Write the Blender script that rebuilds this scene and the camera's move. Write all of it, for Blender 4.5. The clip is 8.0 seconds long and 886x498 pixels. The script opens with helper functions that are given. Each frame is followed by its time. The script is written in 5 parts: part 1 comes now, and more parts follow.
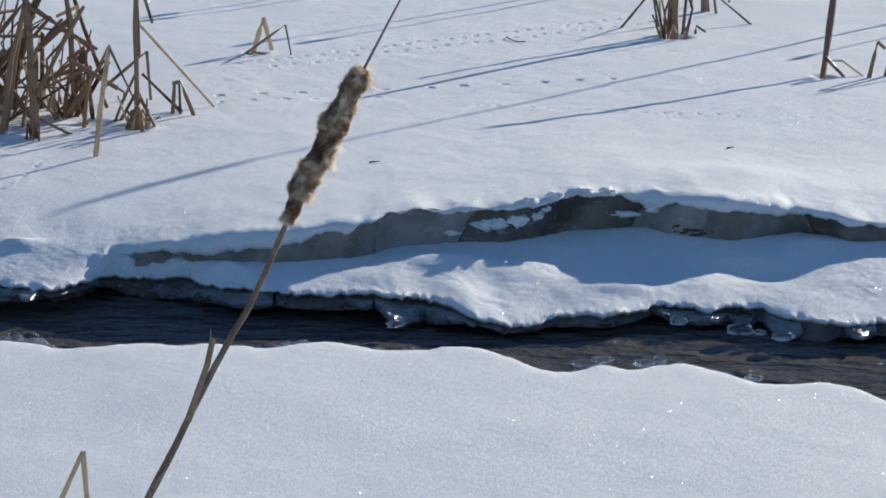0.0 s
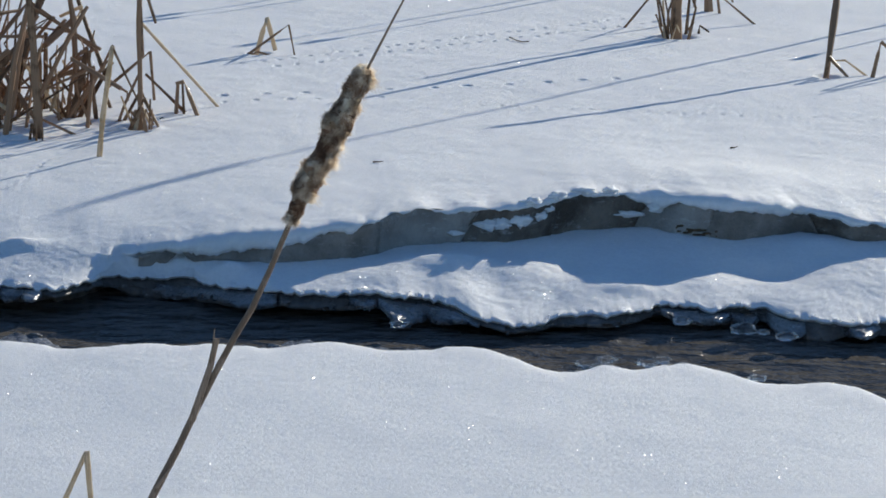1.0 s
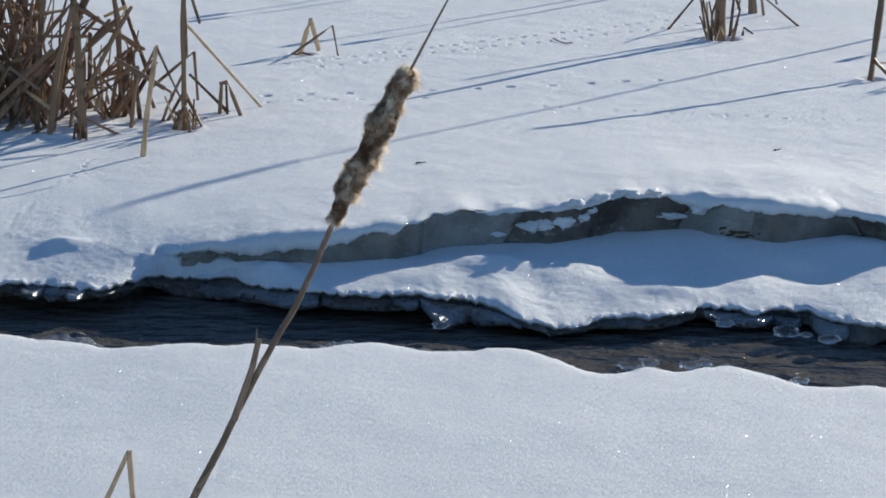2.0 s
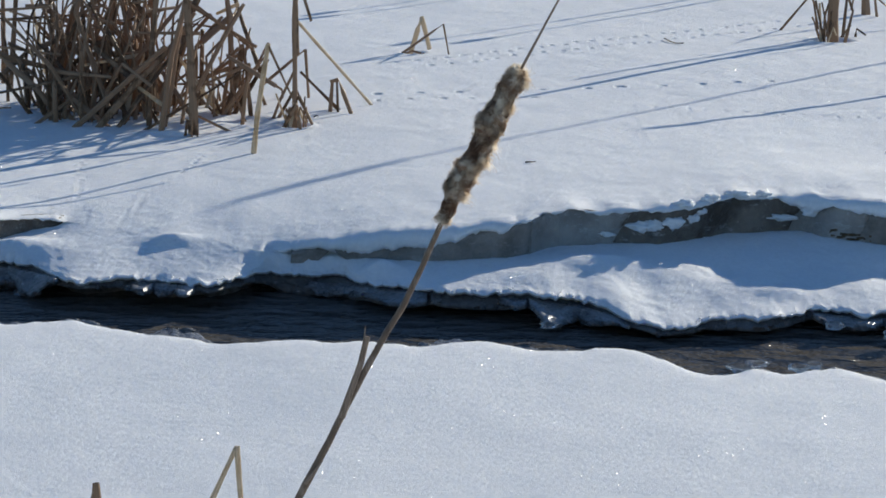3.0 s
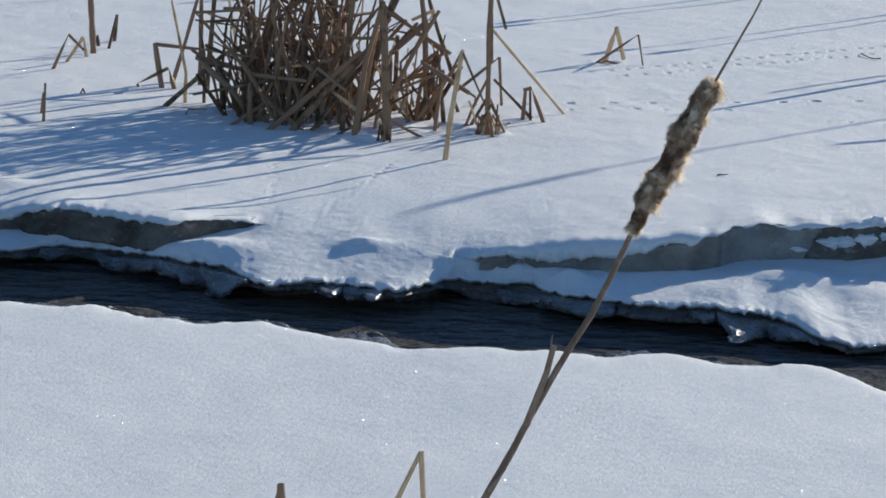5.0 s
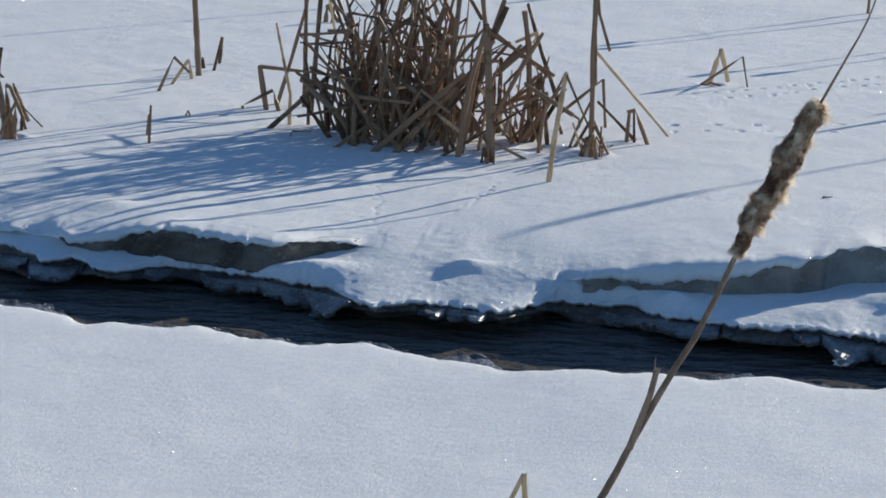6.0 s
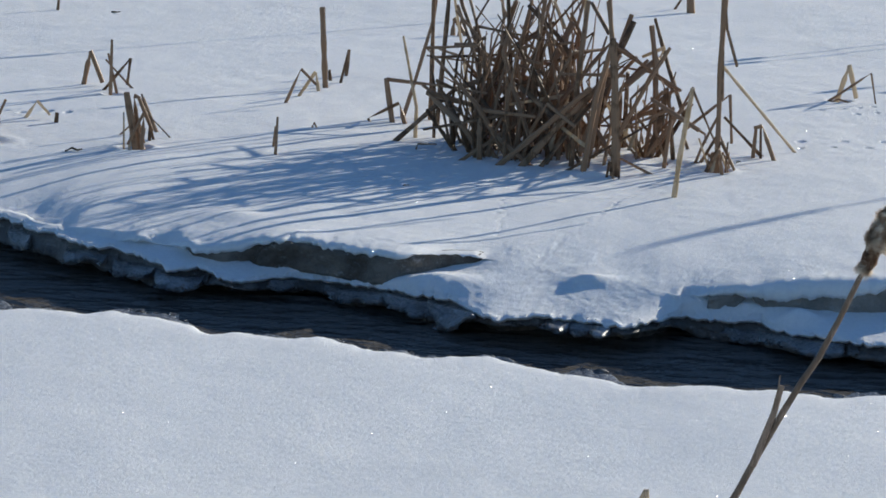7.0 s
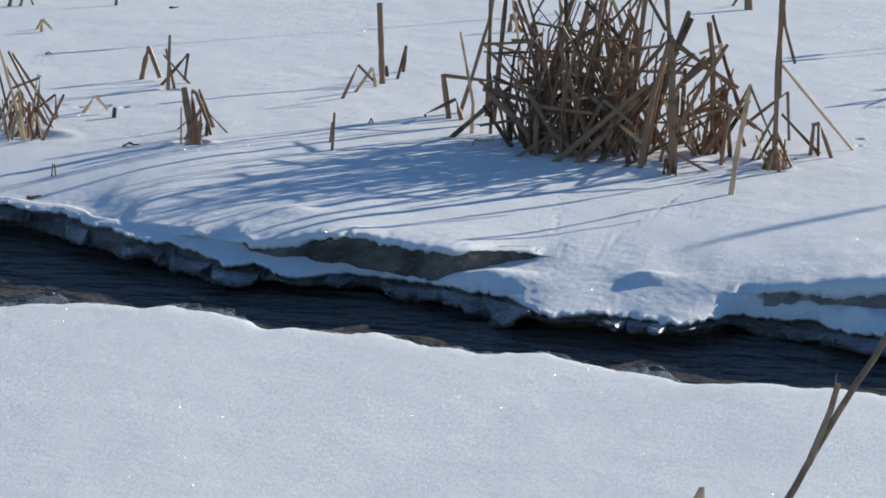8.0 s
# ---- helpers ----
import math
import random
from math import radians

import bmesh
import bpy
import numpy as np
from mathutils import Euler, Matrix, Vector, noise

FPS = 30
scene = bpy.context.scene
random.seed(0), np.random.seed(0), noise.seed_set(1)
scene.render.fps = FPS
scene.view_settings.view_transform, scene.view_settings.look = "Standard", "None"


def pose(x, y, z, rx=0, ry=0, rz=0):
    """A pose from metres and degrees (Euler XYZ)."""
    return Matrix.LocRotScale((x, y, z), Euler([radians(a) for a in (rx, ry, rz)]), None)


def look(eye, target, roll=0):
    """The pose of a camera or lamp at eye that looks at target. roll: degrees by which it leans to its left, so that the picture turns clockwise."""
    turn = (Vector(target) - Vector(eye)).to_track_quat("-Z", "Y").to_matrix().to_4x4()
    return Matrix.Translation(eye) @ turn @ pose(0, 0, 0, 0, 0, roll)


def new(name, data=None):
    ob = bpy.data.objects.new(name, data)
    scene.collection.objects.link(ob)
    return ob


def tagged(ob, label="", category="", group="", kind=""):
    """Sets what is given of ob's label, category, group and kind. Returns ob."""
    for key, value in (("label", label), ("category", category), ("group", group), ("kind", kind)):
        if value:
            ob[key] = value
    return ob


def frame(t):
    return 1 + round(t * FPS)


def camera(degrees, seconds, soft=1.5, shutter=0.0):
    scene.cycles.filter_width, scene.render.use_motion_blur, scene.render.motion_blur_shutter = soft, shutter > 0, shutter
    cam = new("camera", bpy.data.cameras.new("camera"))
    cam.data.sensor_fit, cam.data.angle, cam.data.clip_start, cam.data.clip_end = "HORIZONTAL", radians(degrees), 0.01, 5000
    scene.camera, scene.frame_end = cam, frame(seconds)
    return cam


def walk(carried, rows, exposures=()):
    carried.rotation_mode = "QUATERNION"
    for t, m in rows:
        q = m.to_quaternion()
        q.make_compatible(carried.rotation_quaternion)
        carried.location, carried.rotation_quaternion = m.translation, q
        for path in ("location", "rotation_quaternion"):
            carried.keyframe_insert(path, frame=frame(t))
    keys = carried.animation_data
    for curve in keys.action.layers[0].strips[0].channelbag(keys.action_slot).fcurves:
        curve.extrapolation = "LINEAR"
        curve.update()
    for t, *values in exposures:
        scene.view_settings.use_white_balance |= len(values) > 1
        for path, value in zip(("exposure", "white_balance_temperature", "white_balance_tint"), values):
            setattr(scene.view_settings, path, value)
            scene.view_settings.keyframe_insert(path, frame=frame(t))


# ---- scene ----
# ---- camera: stands on the near bank and pans to its left ----
EYE = 1.2
cam = camera(18.95, 8.0, soft=1.7)
ROWS = [
    (0, -4.123, -13.506, -1.653),
    (0.5, -4.107, -13.509, -1.665),
    (1, -4.056, -13.508, -1.612),
    (1.2, -4.019, -13.485, -1.69),
    (2.3, -2.325, -13.543, -1.571),
    (2.5, -1.691, -13.576, -1.558),
    (3, -0.691, -13.603, -1.628),
    (3.5, 0.384, -13.605, -1.586),
    (4, 1.433, -13.59, -1.634),
    (4.5, 2.602, -13.522, -1.697),
    (4.7, 2.984, -13.562, -1.935),
    (5.8, 5.422, -13.283, -1.737),
    (6, 5.819, -13.155, -1.701),
    (6.5, 7.224, -12.918, -1.738),
    (7, 8.577, -12.943, -1.72),
    (7.5, 9.742, -13.028, -1.699),
    (8, 9.812, -13.063, -1.679),
]
EXPOSURE, KELVIN, TINT = 0.245, 6780, 9.2
walk(cam, [(t, pose(0, 0, EYE, 90 + pitch, roll, yaw)) for t, yaw, pitch, roll in ROWS],
     exposures=[(t, EXPOSURE + more, KELVIN, TINT) for t, more in ((0.0, 0.0), (4.5, 0.0), (6.5, -0.05), (7.2, 0.02), (8.0, 0.08))])

# ---- low winter sun behind the far bank, clear blue sky ----
SUN_BEARING, SUN_HEIGHT = 48.5, 17.0
world = bpy.data.worlds.new("winter_sky")
scene.world = world
world.use_nodes = True
wn = world.node_tree.nodes
sky = wn.new("ShaderNodeTexSky")
sky.sky_type = "NISHITA"
sky.sun_disc = False
sky.sun_elevation = radians(SUN_HEIGHT)
sky.sun_rotation = radians(90.0 - SUN_BEARING)
sky.dust_density = 0.0
sky.ozone_density = 5.5
wn["Background"].inputs["Strength"].default_value = 0.105
world.node_tree.links.new(sky.outputs["Color"], wn["Background"].inputs["Color"])
sun_to = Vector((math.cos(radians(SUN_BEARING)) * math.cos(radians(SUN_HEIGHT)),
                 math.sin(radians(SUN_BEARING)) * math.cos(radians(SUN_HEIGHT)), math.sin(radians(SUN_HEIGHT))))
sun_data = bpy.data.lights.new("sun", "SUN")
sun_data.energy, sun_data.angle, sun_data.color = 4.45, radians(0.53), (1.0, 0.962, 0.86)
sun = new("sun", sun_data)
sun.matrix_world = look(sun_to * 40, (0, 0, 0))


# ---- materials ----
def mat(name):
    m = bpy.data.materials.new(name)
    m.use_nodes = True
    nt = m.node_tree
    return m, nt, nt.nodes, nt.links, nt.nodes["Principled BSDF"]


def noise_node(nodes, links, coord, scale, detail=4.0, rough=0.55):
    n = nodes.new("ShaderNodeTexNoise")
    n.inputs["Scale"].default_value, n.inputs["Detail"].default_value, n.inputs["Roughness"].default_value = scale, detail, rough
    links.new(coord, n.inputs["Vector"])
    return n


def ramp_node(nodes, links, fac, stops):
    r = nodes.new("ShaderNodeValToRGB")
    while len(r.color_ramp.elements) < len(stops):
        r.color_ramp.elements.new(0.5)
    for e, (p, c) in zip(r.color_ramp.elements, stops):
        e.position, e.color = p, (*c, 1)
    links.new(fac, r.inputs["Fac"])
    return r


def bump_node(nodes, links, height, distance, strength=1.0, under=None):
    b = nodes.new("ShaderNodeBump")
    b.inputs["Distance"].default_value, b.inputs["Strength"].default_value = distance, strength
    links.new(height, b.inputs["Height"])
    if under:
        links.new(under, b.inputs["Normal"])
    return b


def snow_material():
    m, nt, nodes, links, p = mat("snow")
    geo = nodes.new("ShaderNodeNewGeometry")
    pos = geo.outputs["Position"]
    big = noise_node(nodes, links, pos, 5.0, 3)
    r = ramp_node(nodes, links, big.outputs["Fac"], [(0.3, (0.83, 0.85, 0.87)), (0.7, (0.90, 0.91, 0.92))])
    speck = noise_node(nodes, links, pos, 120.0, 4, 0.8)
    shade = ramp_node(nodes, links, speck.outputs["Fac"], [(0.34, (0.90, 0.91, 0.92)), (0.62, (1.0, 1.0, 1.0))])
    both = nodes.new("ShaderNodeMix")
    both.data_type, both.blend_type = "RGBA", "MULTIPLY"
    both.inputs["Factor"].default_value = 1.0
    links.new(r.outputs["Color"], both.inputs["A"])
    links.new(shade.outputs["Color"], both.inputs["B"])
    links.new(both.outputs["Result"], p.inputs["Base Color"])
    p.inputs["Roughness"].default_value = 0.75
    p.inputs["Specular IOR Level"].default_value = 0.25
    p.inputs["Subsurface Weight"].default_value = 0.35
    p.inputs["Subsurface Radius"].default_value = (0.010, 0.011, 0.013)
    p.inputs["Subsurface Scale"].default_value = 1.0
    grain = noise_node(nodes, links, pos, 330.0, 3, 0.8)
    lumps = noise_node(nodes, links, pos, 62.0, 5, 0.75)
    b1 = bump_node(nodes, links, lumps.outputs["Fac"], 0.0055, 0.36)
    b2 = bump_node(nodes, links, grain.outputs["Fac"], 0.0022, 0.75, b1.outputs["Normal"])
    links.new(b2.outputs["Normal"], p.inputs["Normal"])
    # loose crystals: tiny mirror facets, each turned its own way
    v = nodes.new("ShaderNodeTexVoronoi")
    v.inputs["Scale"].default_value = 330.0
    links.new(pos, v.inputs["Vector"])
    spot = nodes.new("ShaderNodeMath")
    spot.operation = "LESS_THAN"
    spot.inputs[1].default_value = 0.125
    links.new(v.outputs["Distance"], spot.inputs[0])
    tilt = nodes.new("ShaderNodeVectorMath")
    tilt.operation = "MULTIPLY_ADD"
    tilt.inputs[1].default_value, tilt.inputs[2].default_value = (4, 4, 2), (-2, -2, -0.6)
    links.new(v.outputs["Color"], tilt.inputs[0])
    add = nodes.new("ShaderNodeVectorMath")
    links.new(tilt.outputs[0], add.inputs[0])
    links.new(geo.outputs["Normal"], add.inputs[1])
    unit = nodes.new("ShaderNodeVectorMath")
    unit.operation = "NORMALIZE"
    links.new(add.outputs[0], unit.inputs[0])
    gloss = nodes.new("ShaderNodeBsdfGlossy")
    gloss.inputs["Roughness"].default_value = 0.27
    links.new(unit.outputs[0], gloss.inputs["Normal"])
    links.new(spot.outputs[0], gloss.inputs["Color"])
    mix = nodes.new("ShaderNodeAddShader")
    links.new(p.outputs[0], mix.inputs[0])
    links.new(gloss.outputs[0], mix.inputs[1])
    links.new(mix.outputs[0], nodes["Material Output"].inputs["Surface"])
    return m


def reed_material(name, dark, light, thin=0.0):
    m, nt, nodes, links, p = mat(name)
    tc = nodes.new("ShaderNodeTexCoord")
    info = nodes.new("ShaderNodeObjectInfo")
    mp = nodes.new("ShaderNodeMapping")
    mp.inputs["Scale"].default_value = (1, 1, 0.05)
    links.new(tc.outputs["Object"], mp.inputs["Vector"])
    streak = noise_node(nodes, links, mp.outputs[0], 420.0, 3)
    patch = noise_node(nodes, links, tc.outputs["Object"], 28.0, 3)
    a = nodes.new("ShaderNodeMath")
    a.operation = "MULTIPLY_ADD"
    a.inputs[1].default_value = 0.45
    links.new(streak.outputs["Fac"], a.inputs[0])
    links.new(patch.outputs["Fac"], a.inputs[2])
    b = nodes.new("ShaderNodeMath")
    b.operation = "MULTIPLY_ADD"
    b.inputs[1].default_value = 0.55
    links.new(info.outputs["Random"], b.inputs[0])
    links.new(a.outputs[0], b.inputs[2])
    mid = tuple((x + y) / 2 * f for x, y, f in zip(dark, light, (1.05, 1.0, 0.9)))
    r = ramp_node(nodes, links, b.outputs[0], [(0.5, dark), (0.85, mid), (1.3 / 1.4, light)])
    links.new(r.outputs["Color"], p.inputs["Base Color"])
    p.inputs["Roughness"].default_value = 0.42
    p.inputs["Specular IOR Level"].default_value = 0.28
    bp = bump_node(nodes, links, streak.outputs["Fac"], 0.0012, 0.8)
    links.new(bp.outputs["Normal"], p.inputs["Normal"])
    if thin:
        # papery leaf that lets the sun through
        glow = nodes.new("ShaderNodeBsdfTranslucent")
        mix = nodes.new("ShaderNodeMixShader")
        mix.inputs[0].default_value = thin
        links.new(r.outputs["Color"], glow.inputs["Color"])
        links.new(p.outputs[0], mix.inputs[1])
        links.new(glow.outputs[0], mix.inputs[2])
        links.new(mix.outputs[0], nodes["Material Output"].inputs["Surface"])
    return m


def ice_material(name, dark, light, transmission, rough, frost):
    m, nt, nodes, links, p = mat(name)
    geo = nodes.new("ShaderNodeNewGeometry")
    pos = geo.outputs["Position"]
    big = noise_node(nodes, links, pos, 9.0, 6, 0.65)
    fine = noise_node(nodes, links, pos, 120.0, 4, 0.6)
    mp = nodes.new("ShaderNodeMapping")
    mp.inputs["Scale"].default_value = (1, 1, 2.2)
    links.new(pos, mp.inputs["Vector"])
    veins = noise_node(nodes, links, mp.outputs[0], 30.0, 8, 0.78)
    r = ramp_node(nodes, links, big.outputs["Fac"], [(0.37, dark), (0.60, light)])
    f = ramp_node(nodes, links, veins.outputs["Fac"], [(0.57, (0, 0, 0)), (0.645, (frost,) * 3)])
    mx = nodes.new("ShaderNodeMix")
    mx.data_type = "RGBA"
    links.new(f.outputs["Color"], mx.inputs["Factor"])
    links.new(r.outputs["Color"], mx.inputs["A"])
    mx.inputs["B"].default_value = (0.72, 0.74, 0.75, 1)
    links.new(mx.outputs["Result"], p.inputs["Base Color"])
    rr = ramp_node(nodes, links, fine.outputs["Fac"], [(0.3, (rough * 0.6,) * 3), (0.7, (min(1, rough * 1.6),) * 3)])
    links.new(rr.outputs["Color"], p.inputs["Roughness"])
    p.inputs["IOR"].default_value = 1.31
    p.inputs["Transmission Weight"].default_value = transmission
    b1 = bump_node(nodes, links, big.outputs["Fac"], 0.012, 0.7)
    b2 = bump_node(nodes, links, fine.outputs["Fac"], 0.005, 0.9, b1.outputs["Normal"])
    links.new(b2.outputs["Normal"], p.inputs["Normal"])
    return m


def water_material():
    m, nt, nodes, links, p = mat("dark_stream_water")
    geo = nodes.new("ShaderNodeNewGeometry")
    mp = nodes.new("ShaderNodeMapping")
    mp.inputs["Scale"].default_value = (0.6, 1.1, 1.0)
    links.new(geo.outputs["Position"], mp.inputs["Vector"])
    n1 = noise_node(nodes, links, mp.outputs[0], 15.0, 4)
    n2 = noise_node(nodes, links, mp.outputs[0], 52.0, 3)
    p.inputs["Base Color"].default_value = (0.116, 0.109, 0.102, 1)
    p.inputs["Roughness"].default_value = 0.10
    p.inputs["IOR"].default_value = 1.33
    b1 = bump_node(nodes, links, n1.outputs["Fac"], 0.06, 0.9)
    b2 = bump_node(nodes, links, n2.outputs["Fac"], 0.006, 0.6, b1.outputs["Normal"])
    links.new(b2.outputs["Normal"], p.inputs["Normal"])
    return m


def plain_material(name, dark, light, scale, rough=0.9):
    m, nt, nodes, links, p = mat(name)
    tc = nodes.new("ShaderNodeTexCoord")
    n = noise_node(nodes, links, tc.outputs["Object"], scale, 5, 0.65)
    r = ramp_node(nodes, links, n.outputs["Fac"], [(0.35, dark), (0.65, light)])
    links.new(r.outputs["Color"], p.inputs["Base Color"])
    p.inputs["Roughness"].default_value = rough
    p.inputs["Specular IOR Level"].default_value = 0.2
    return m


SNOW = snow_material()
REED = reed_material("dry_reed", (0.024, 0.0133, 0.0083), (0.280, 0.168, 0.098))
STEM = reed_material("cattail_stem", (0.085, 0.056, 0.040), (0.27, 0.190, 0.135))
PALE_REED = reed_material("pale_straw", (0.40, 0.32, 0.22), (0.66, 0.56, 0.42), 0.45)
GREY_ICE = ice_material("grey_layered_ice", (0.160, 0.143, 0.125), (0.325, 0.298, 0.267), 0.0, 0.38, 0.22)
SILTY_ICE = ice_material("dark_silty_ice", (0.075, 0.06, 0.047), (0.22, 0.19, 0.16), 0.0, 0.36, 0.3)
PALE_ICE = ice_material("pale_grey_ice", (0.25, 0.232, 0.212), (0.38, 0.360, 0.333), 0.0, 0.4, 0.3)
CLEAR_ICE = ice_material("wet_clear_ice", (0.10, 0.101, 0.103), (0.27, 0.273, 0.278), 0.2, 0.3, 0.45)
RIM_ICE = ice_material("grey_rim_ice", (0.105, 0.118, 0.142), (0.225, 0.250, 0.295), 0.15, 0.25, 0.45)
BEAD_ICE = ice_material("glassy_ice", (0.85, 0.88, 0.90), (0.95, 0.96, 0.97), 1.0, 0.04, 0.0)
WATER = water_material()
WET_BANK = ice_material("dark_wet_bank", (0.10, 0.094, 0.085), (0.24, 0.225, 0.205), 0.0, 0.3, 0.2)
DARK_ICE = ice_material("dark_wet_ice", (0.080, 0.076, 0.073), (0.19, 0.185, 0.18), 0.0, 0.36, 0.25)
def fluff_material(name, low, mid, high, thin):
    m, nt, nodes, links, p = mat(name)
    tc = nodes.new("ShaderNodeTexCoord")
    n = noise_node(nodes, links, tc.outputs["Object"], 48.0, 4, 0.6)
    r = ramp_node(nodes, links, n.outputs["Fac"], [(0.38, low), (0.48, mid), (0.60, high)])
    glow = nodes.new("ShaderNodeBsdfTranslucent")
    mix = nodes.new("ShaderNodeMixShader")
    mix.inputs[0].default_value = thin
    links.new(r.outputs["Color"], p.inputs["Base Color"])
    links.new(r.outputs["Color"], glow.inputs["Color"])
    p.inputs["Roughness"].default_value = 0.8
    links.new(p.outputs[0], mix.inputs[1])
    links.new(glow.outputs[0], mix.inputs[2])
    links.new(mix.outputs[0], nodes["Material Output"].inputs["Surface"])
    return m


FLUFF = fluff_material("seed_fluff", (0.46, 0.35, 0.25), (0.70, 0.59, 0.46), (0.90, 0.84, 0.73), 0.75)
BROWN_FLUFF = fluff_material("brown_seed_fluff", (0.16, 0.085, 0.050), (0.26, 0.15, 0.09), (0.42, 0.29, 0.19), 0.5)


def core_material():
    m, nt, nodes, links, p = mat("brown_seed_core")
    tc = nodes.new("ShaderNodeTexCoord")
    n = noise_node(nodes, links, tc.outputs["Object"], 48.0, 4, 0.6)
    r = ramp_node(nodes, links, n.outputs["Fac"], [(0.40, (0.12, 0.060, 0.034)), (0.49, (0.21, 0.12, 0.07)), (0.60, (0.38, 0.26, 0.17))])
    links.new(r.outputs["Color"], p.inputs["Base Color"])
    p.inputs["Roughness"].default_value = 0.95
    fine = noise_node(nodes, links, tc.outputs["Object"], 500.0, 4, 0.7)
    bp = bump_node(nodes, links, fine.outputs["Fac"], 0.003, 1.0)
    links.new(bp.outputs["Normal"], p.inputs["Normal"])
    return m


CORE = core_material()
# pale grey set to lighten the water's reflection of the added, unseen woods
WOODS_GREY = plain_material("unseen_woods_grey", (0.20, 0.20, 0.205), (0.42, 0.42, 0.43), 3.0)
DEBRIS = plain_material("dead_plant_bits", (0.05, 0.035, 0.02), (0.18, 0.12, 0.07), 90.0)


# ---- helpers ----
def mesh_of(name, verts, faces, material, smooth=True):
    me = bpy.data.meshes.new(name)
    me.from_pydata([tuple(v) for v in verts], [], faces)
    me.materials.append(material)
    if smooth:
        me.polygons.foreach_set("use_smooth", [True] * len(me.polygons))
    me.update()
    return me


def part(name, me, parent, label="", at=None):
    ob = new(name, me)
    ob.parent = parent
    if at is not None:
        ob.location = at
    return tagged(ob, label) if label else ob


def thing(name, at, label, category, group="", kind=""):
    return tagged(at_place(new(name), at), label, category, group, kind)


def at_place(ob, at):
    ob.location = at
    return ob


LATTICE = np.random.RandomState(11).rand(256, 256)


def vnoise(x, y):
    xi, yi = np.floor(x).astype(int), np.floor(y).astype(int)
    fx, fy = x - xi, y - yi
    fx, fy = fx * fx * (3 - 2 * fx), fy * fy * (3 - 2 * fy)
    a, b = LATTICE[yi % 256, xi % 256], LATTICE[yi % 256, (xi + 1) % 256]
    c, d = LATTICE[(yi + 1) % 256, xi % 256], LATTICE[(yi + 1) % 256, (xi + 1) % 256]
    return (a + (b - a) * fx) * (1 - fy) + (c + (d - c) * fx) * fy - 0.5


def fbm(x, y, size, octaves=4, gain=0.5):
    total, amp = 0.0, 1.0
    for k in range(octaves):
        s = 2.0 ** k / size
        total = total + amp * vnoise(np.asarray(x) * s + 17.3 * k, np.asarray(y) * s + 5.1 * k)
        amp *= gain
    return total


def smooth01(v):
    v = np.clip(v, 0, 1)
    return v * v * (3 - 2 * v)


# ---- lie of the banks: knots along x, every 5 cm ----
NEAR_EDGE = [
    4.450, 4.450, 4.450, 4.450, 4.450, 4.450, 4.450, 4.450, 4.450, 4.450, 4.479, 4.496, 4.515, 4.519, 4.505, 4.532, 4.520,
    4.505, 4.482, 4.436, 4.453, 4.442, 4.449, 4.468, 4.443, 4.403, 4.411, 4.394, 4.417, 4.424, 4.386, 4.360, 4.343, 4.328,
    4.289, 4.291, 4.307, 4.311, 4.302, 4.309, 4.299, 4.295, 4.325, 4.340, 4.315, 4.291, 4.298, 4.320, 4.316, 4.263, 4.196,
    4.182, 4.220, 4.198, 4.220, 4.228, 4.179, 4.122, 4.116, 4.127, 4.093, 3.997, 3.997, 3.997, 3.997, 3.997, 3.997, 3.997]
LIP = [
    5.449, 5.449, 5.449, 5.436, 5.421, 5.414, 5.385, 5.320, 5.293, 5.255, 5.243, 5.237, 5.220, 5.177, 5.131, 5.169, 5.119,
    5.107, 5.161, 5.186, 5.186, 5.168, 5.146, 5.119, 5.082, 5.065, 5.025, 4.958, 4.915, 4.924, 4.946, 4.947, 4.928, 4.916,
    4.976, 5.052, 5.052, 5.058, 5.052, 4.983, 4.960, 4.937, 4.901, 4.899, 4.899, 4.890, 4.879, 4.893, 4.857, 4.807, 4.780,
    4.788, 4.825, 4.830, 4.815, 4.861, 4.895, 4.892, 4.872, 4.889, 4.889, 4.814, 4.776, 4.768, 4.783, 4.790, 4.790, 4.790]
HEM = [
    -0.074, -0.074, -0.077, -0.074, -0.085, -0.102, -0.106, -0.097, -0.095, -0.099, -0.088, -0.118, -0.115, -0.106, -0.103, -0.115, -0.087,
    -0.090, -0.100, -0.109, -0.109, -0.117, -0.114, -0.112, -0.109, -0.121, -0.118, -0.084, -0.077, -0.077, -0.089, -0.096, -0.087, -0.077,
    -0.077, -0.097, -0.109, -0.121, -0.121, -0.107, -0.108, -0.105, -0.097, -0.097, -0.097, -0.093, -0.115, -0.121, -0.108, -0.084, -0.080,
    -0.086, -0.105, -0.107, -0.102, -0.105, -0.104, -0.120, -0.115, -0.118, -0.121, -0.121, -0.112, -0.109, -0.111, -0.111, -0.111, -0.111]
FOOT = [
    5.479, 5.479, 5.479, 5.466, 5.451, 5.444, 5.415, 5.350, 5.323, 5.285, 5.273, 5.267, 5.262, 5.254, 5.229, 5.200, 5.187,
    5.203, 5.191, 5.204, 5.200, 5.180, 5.155, 5.130, 5.158, 5.206, 5.240, 5.244, 5.218, 5.216, 5.210, 5.190, 5.170, 5.125,
    5.080, 5.061, 5.068, 5.080, 5.074, 5.068, 5.066, 5.064, 5.067, 5.081, 5.094, 5.117, 5.167, 5.206, 5.215, 5.226, 5.231,
    5.224, 5.248, 5.282, 5.312, 5.326, 5.341, 5.343, 5.287, 5.258, 5.241, 5.253, 5.279, 5.308, 5.288, 5.241, 5.244, 5.252]
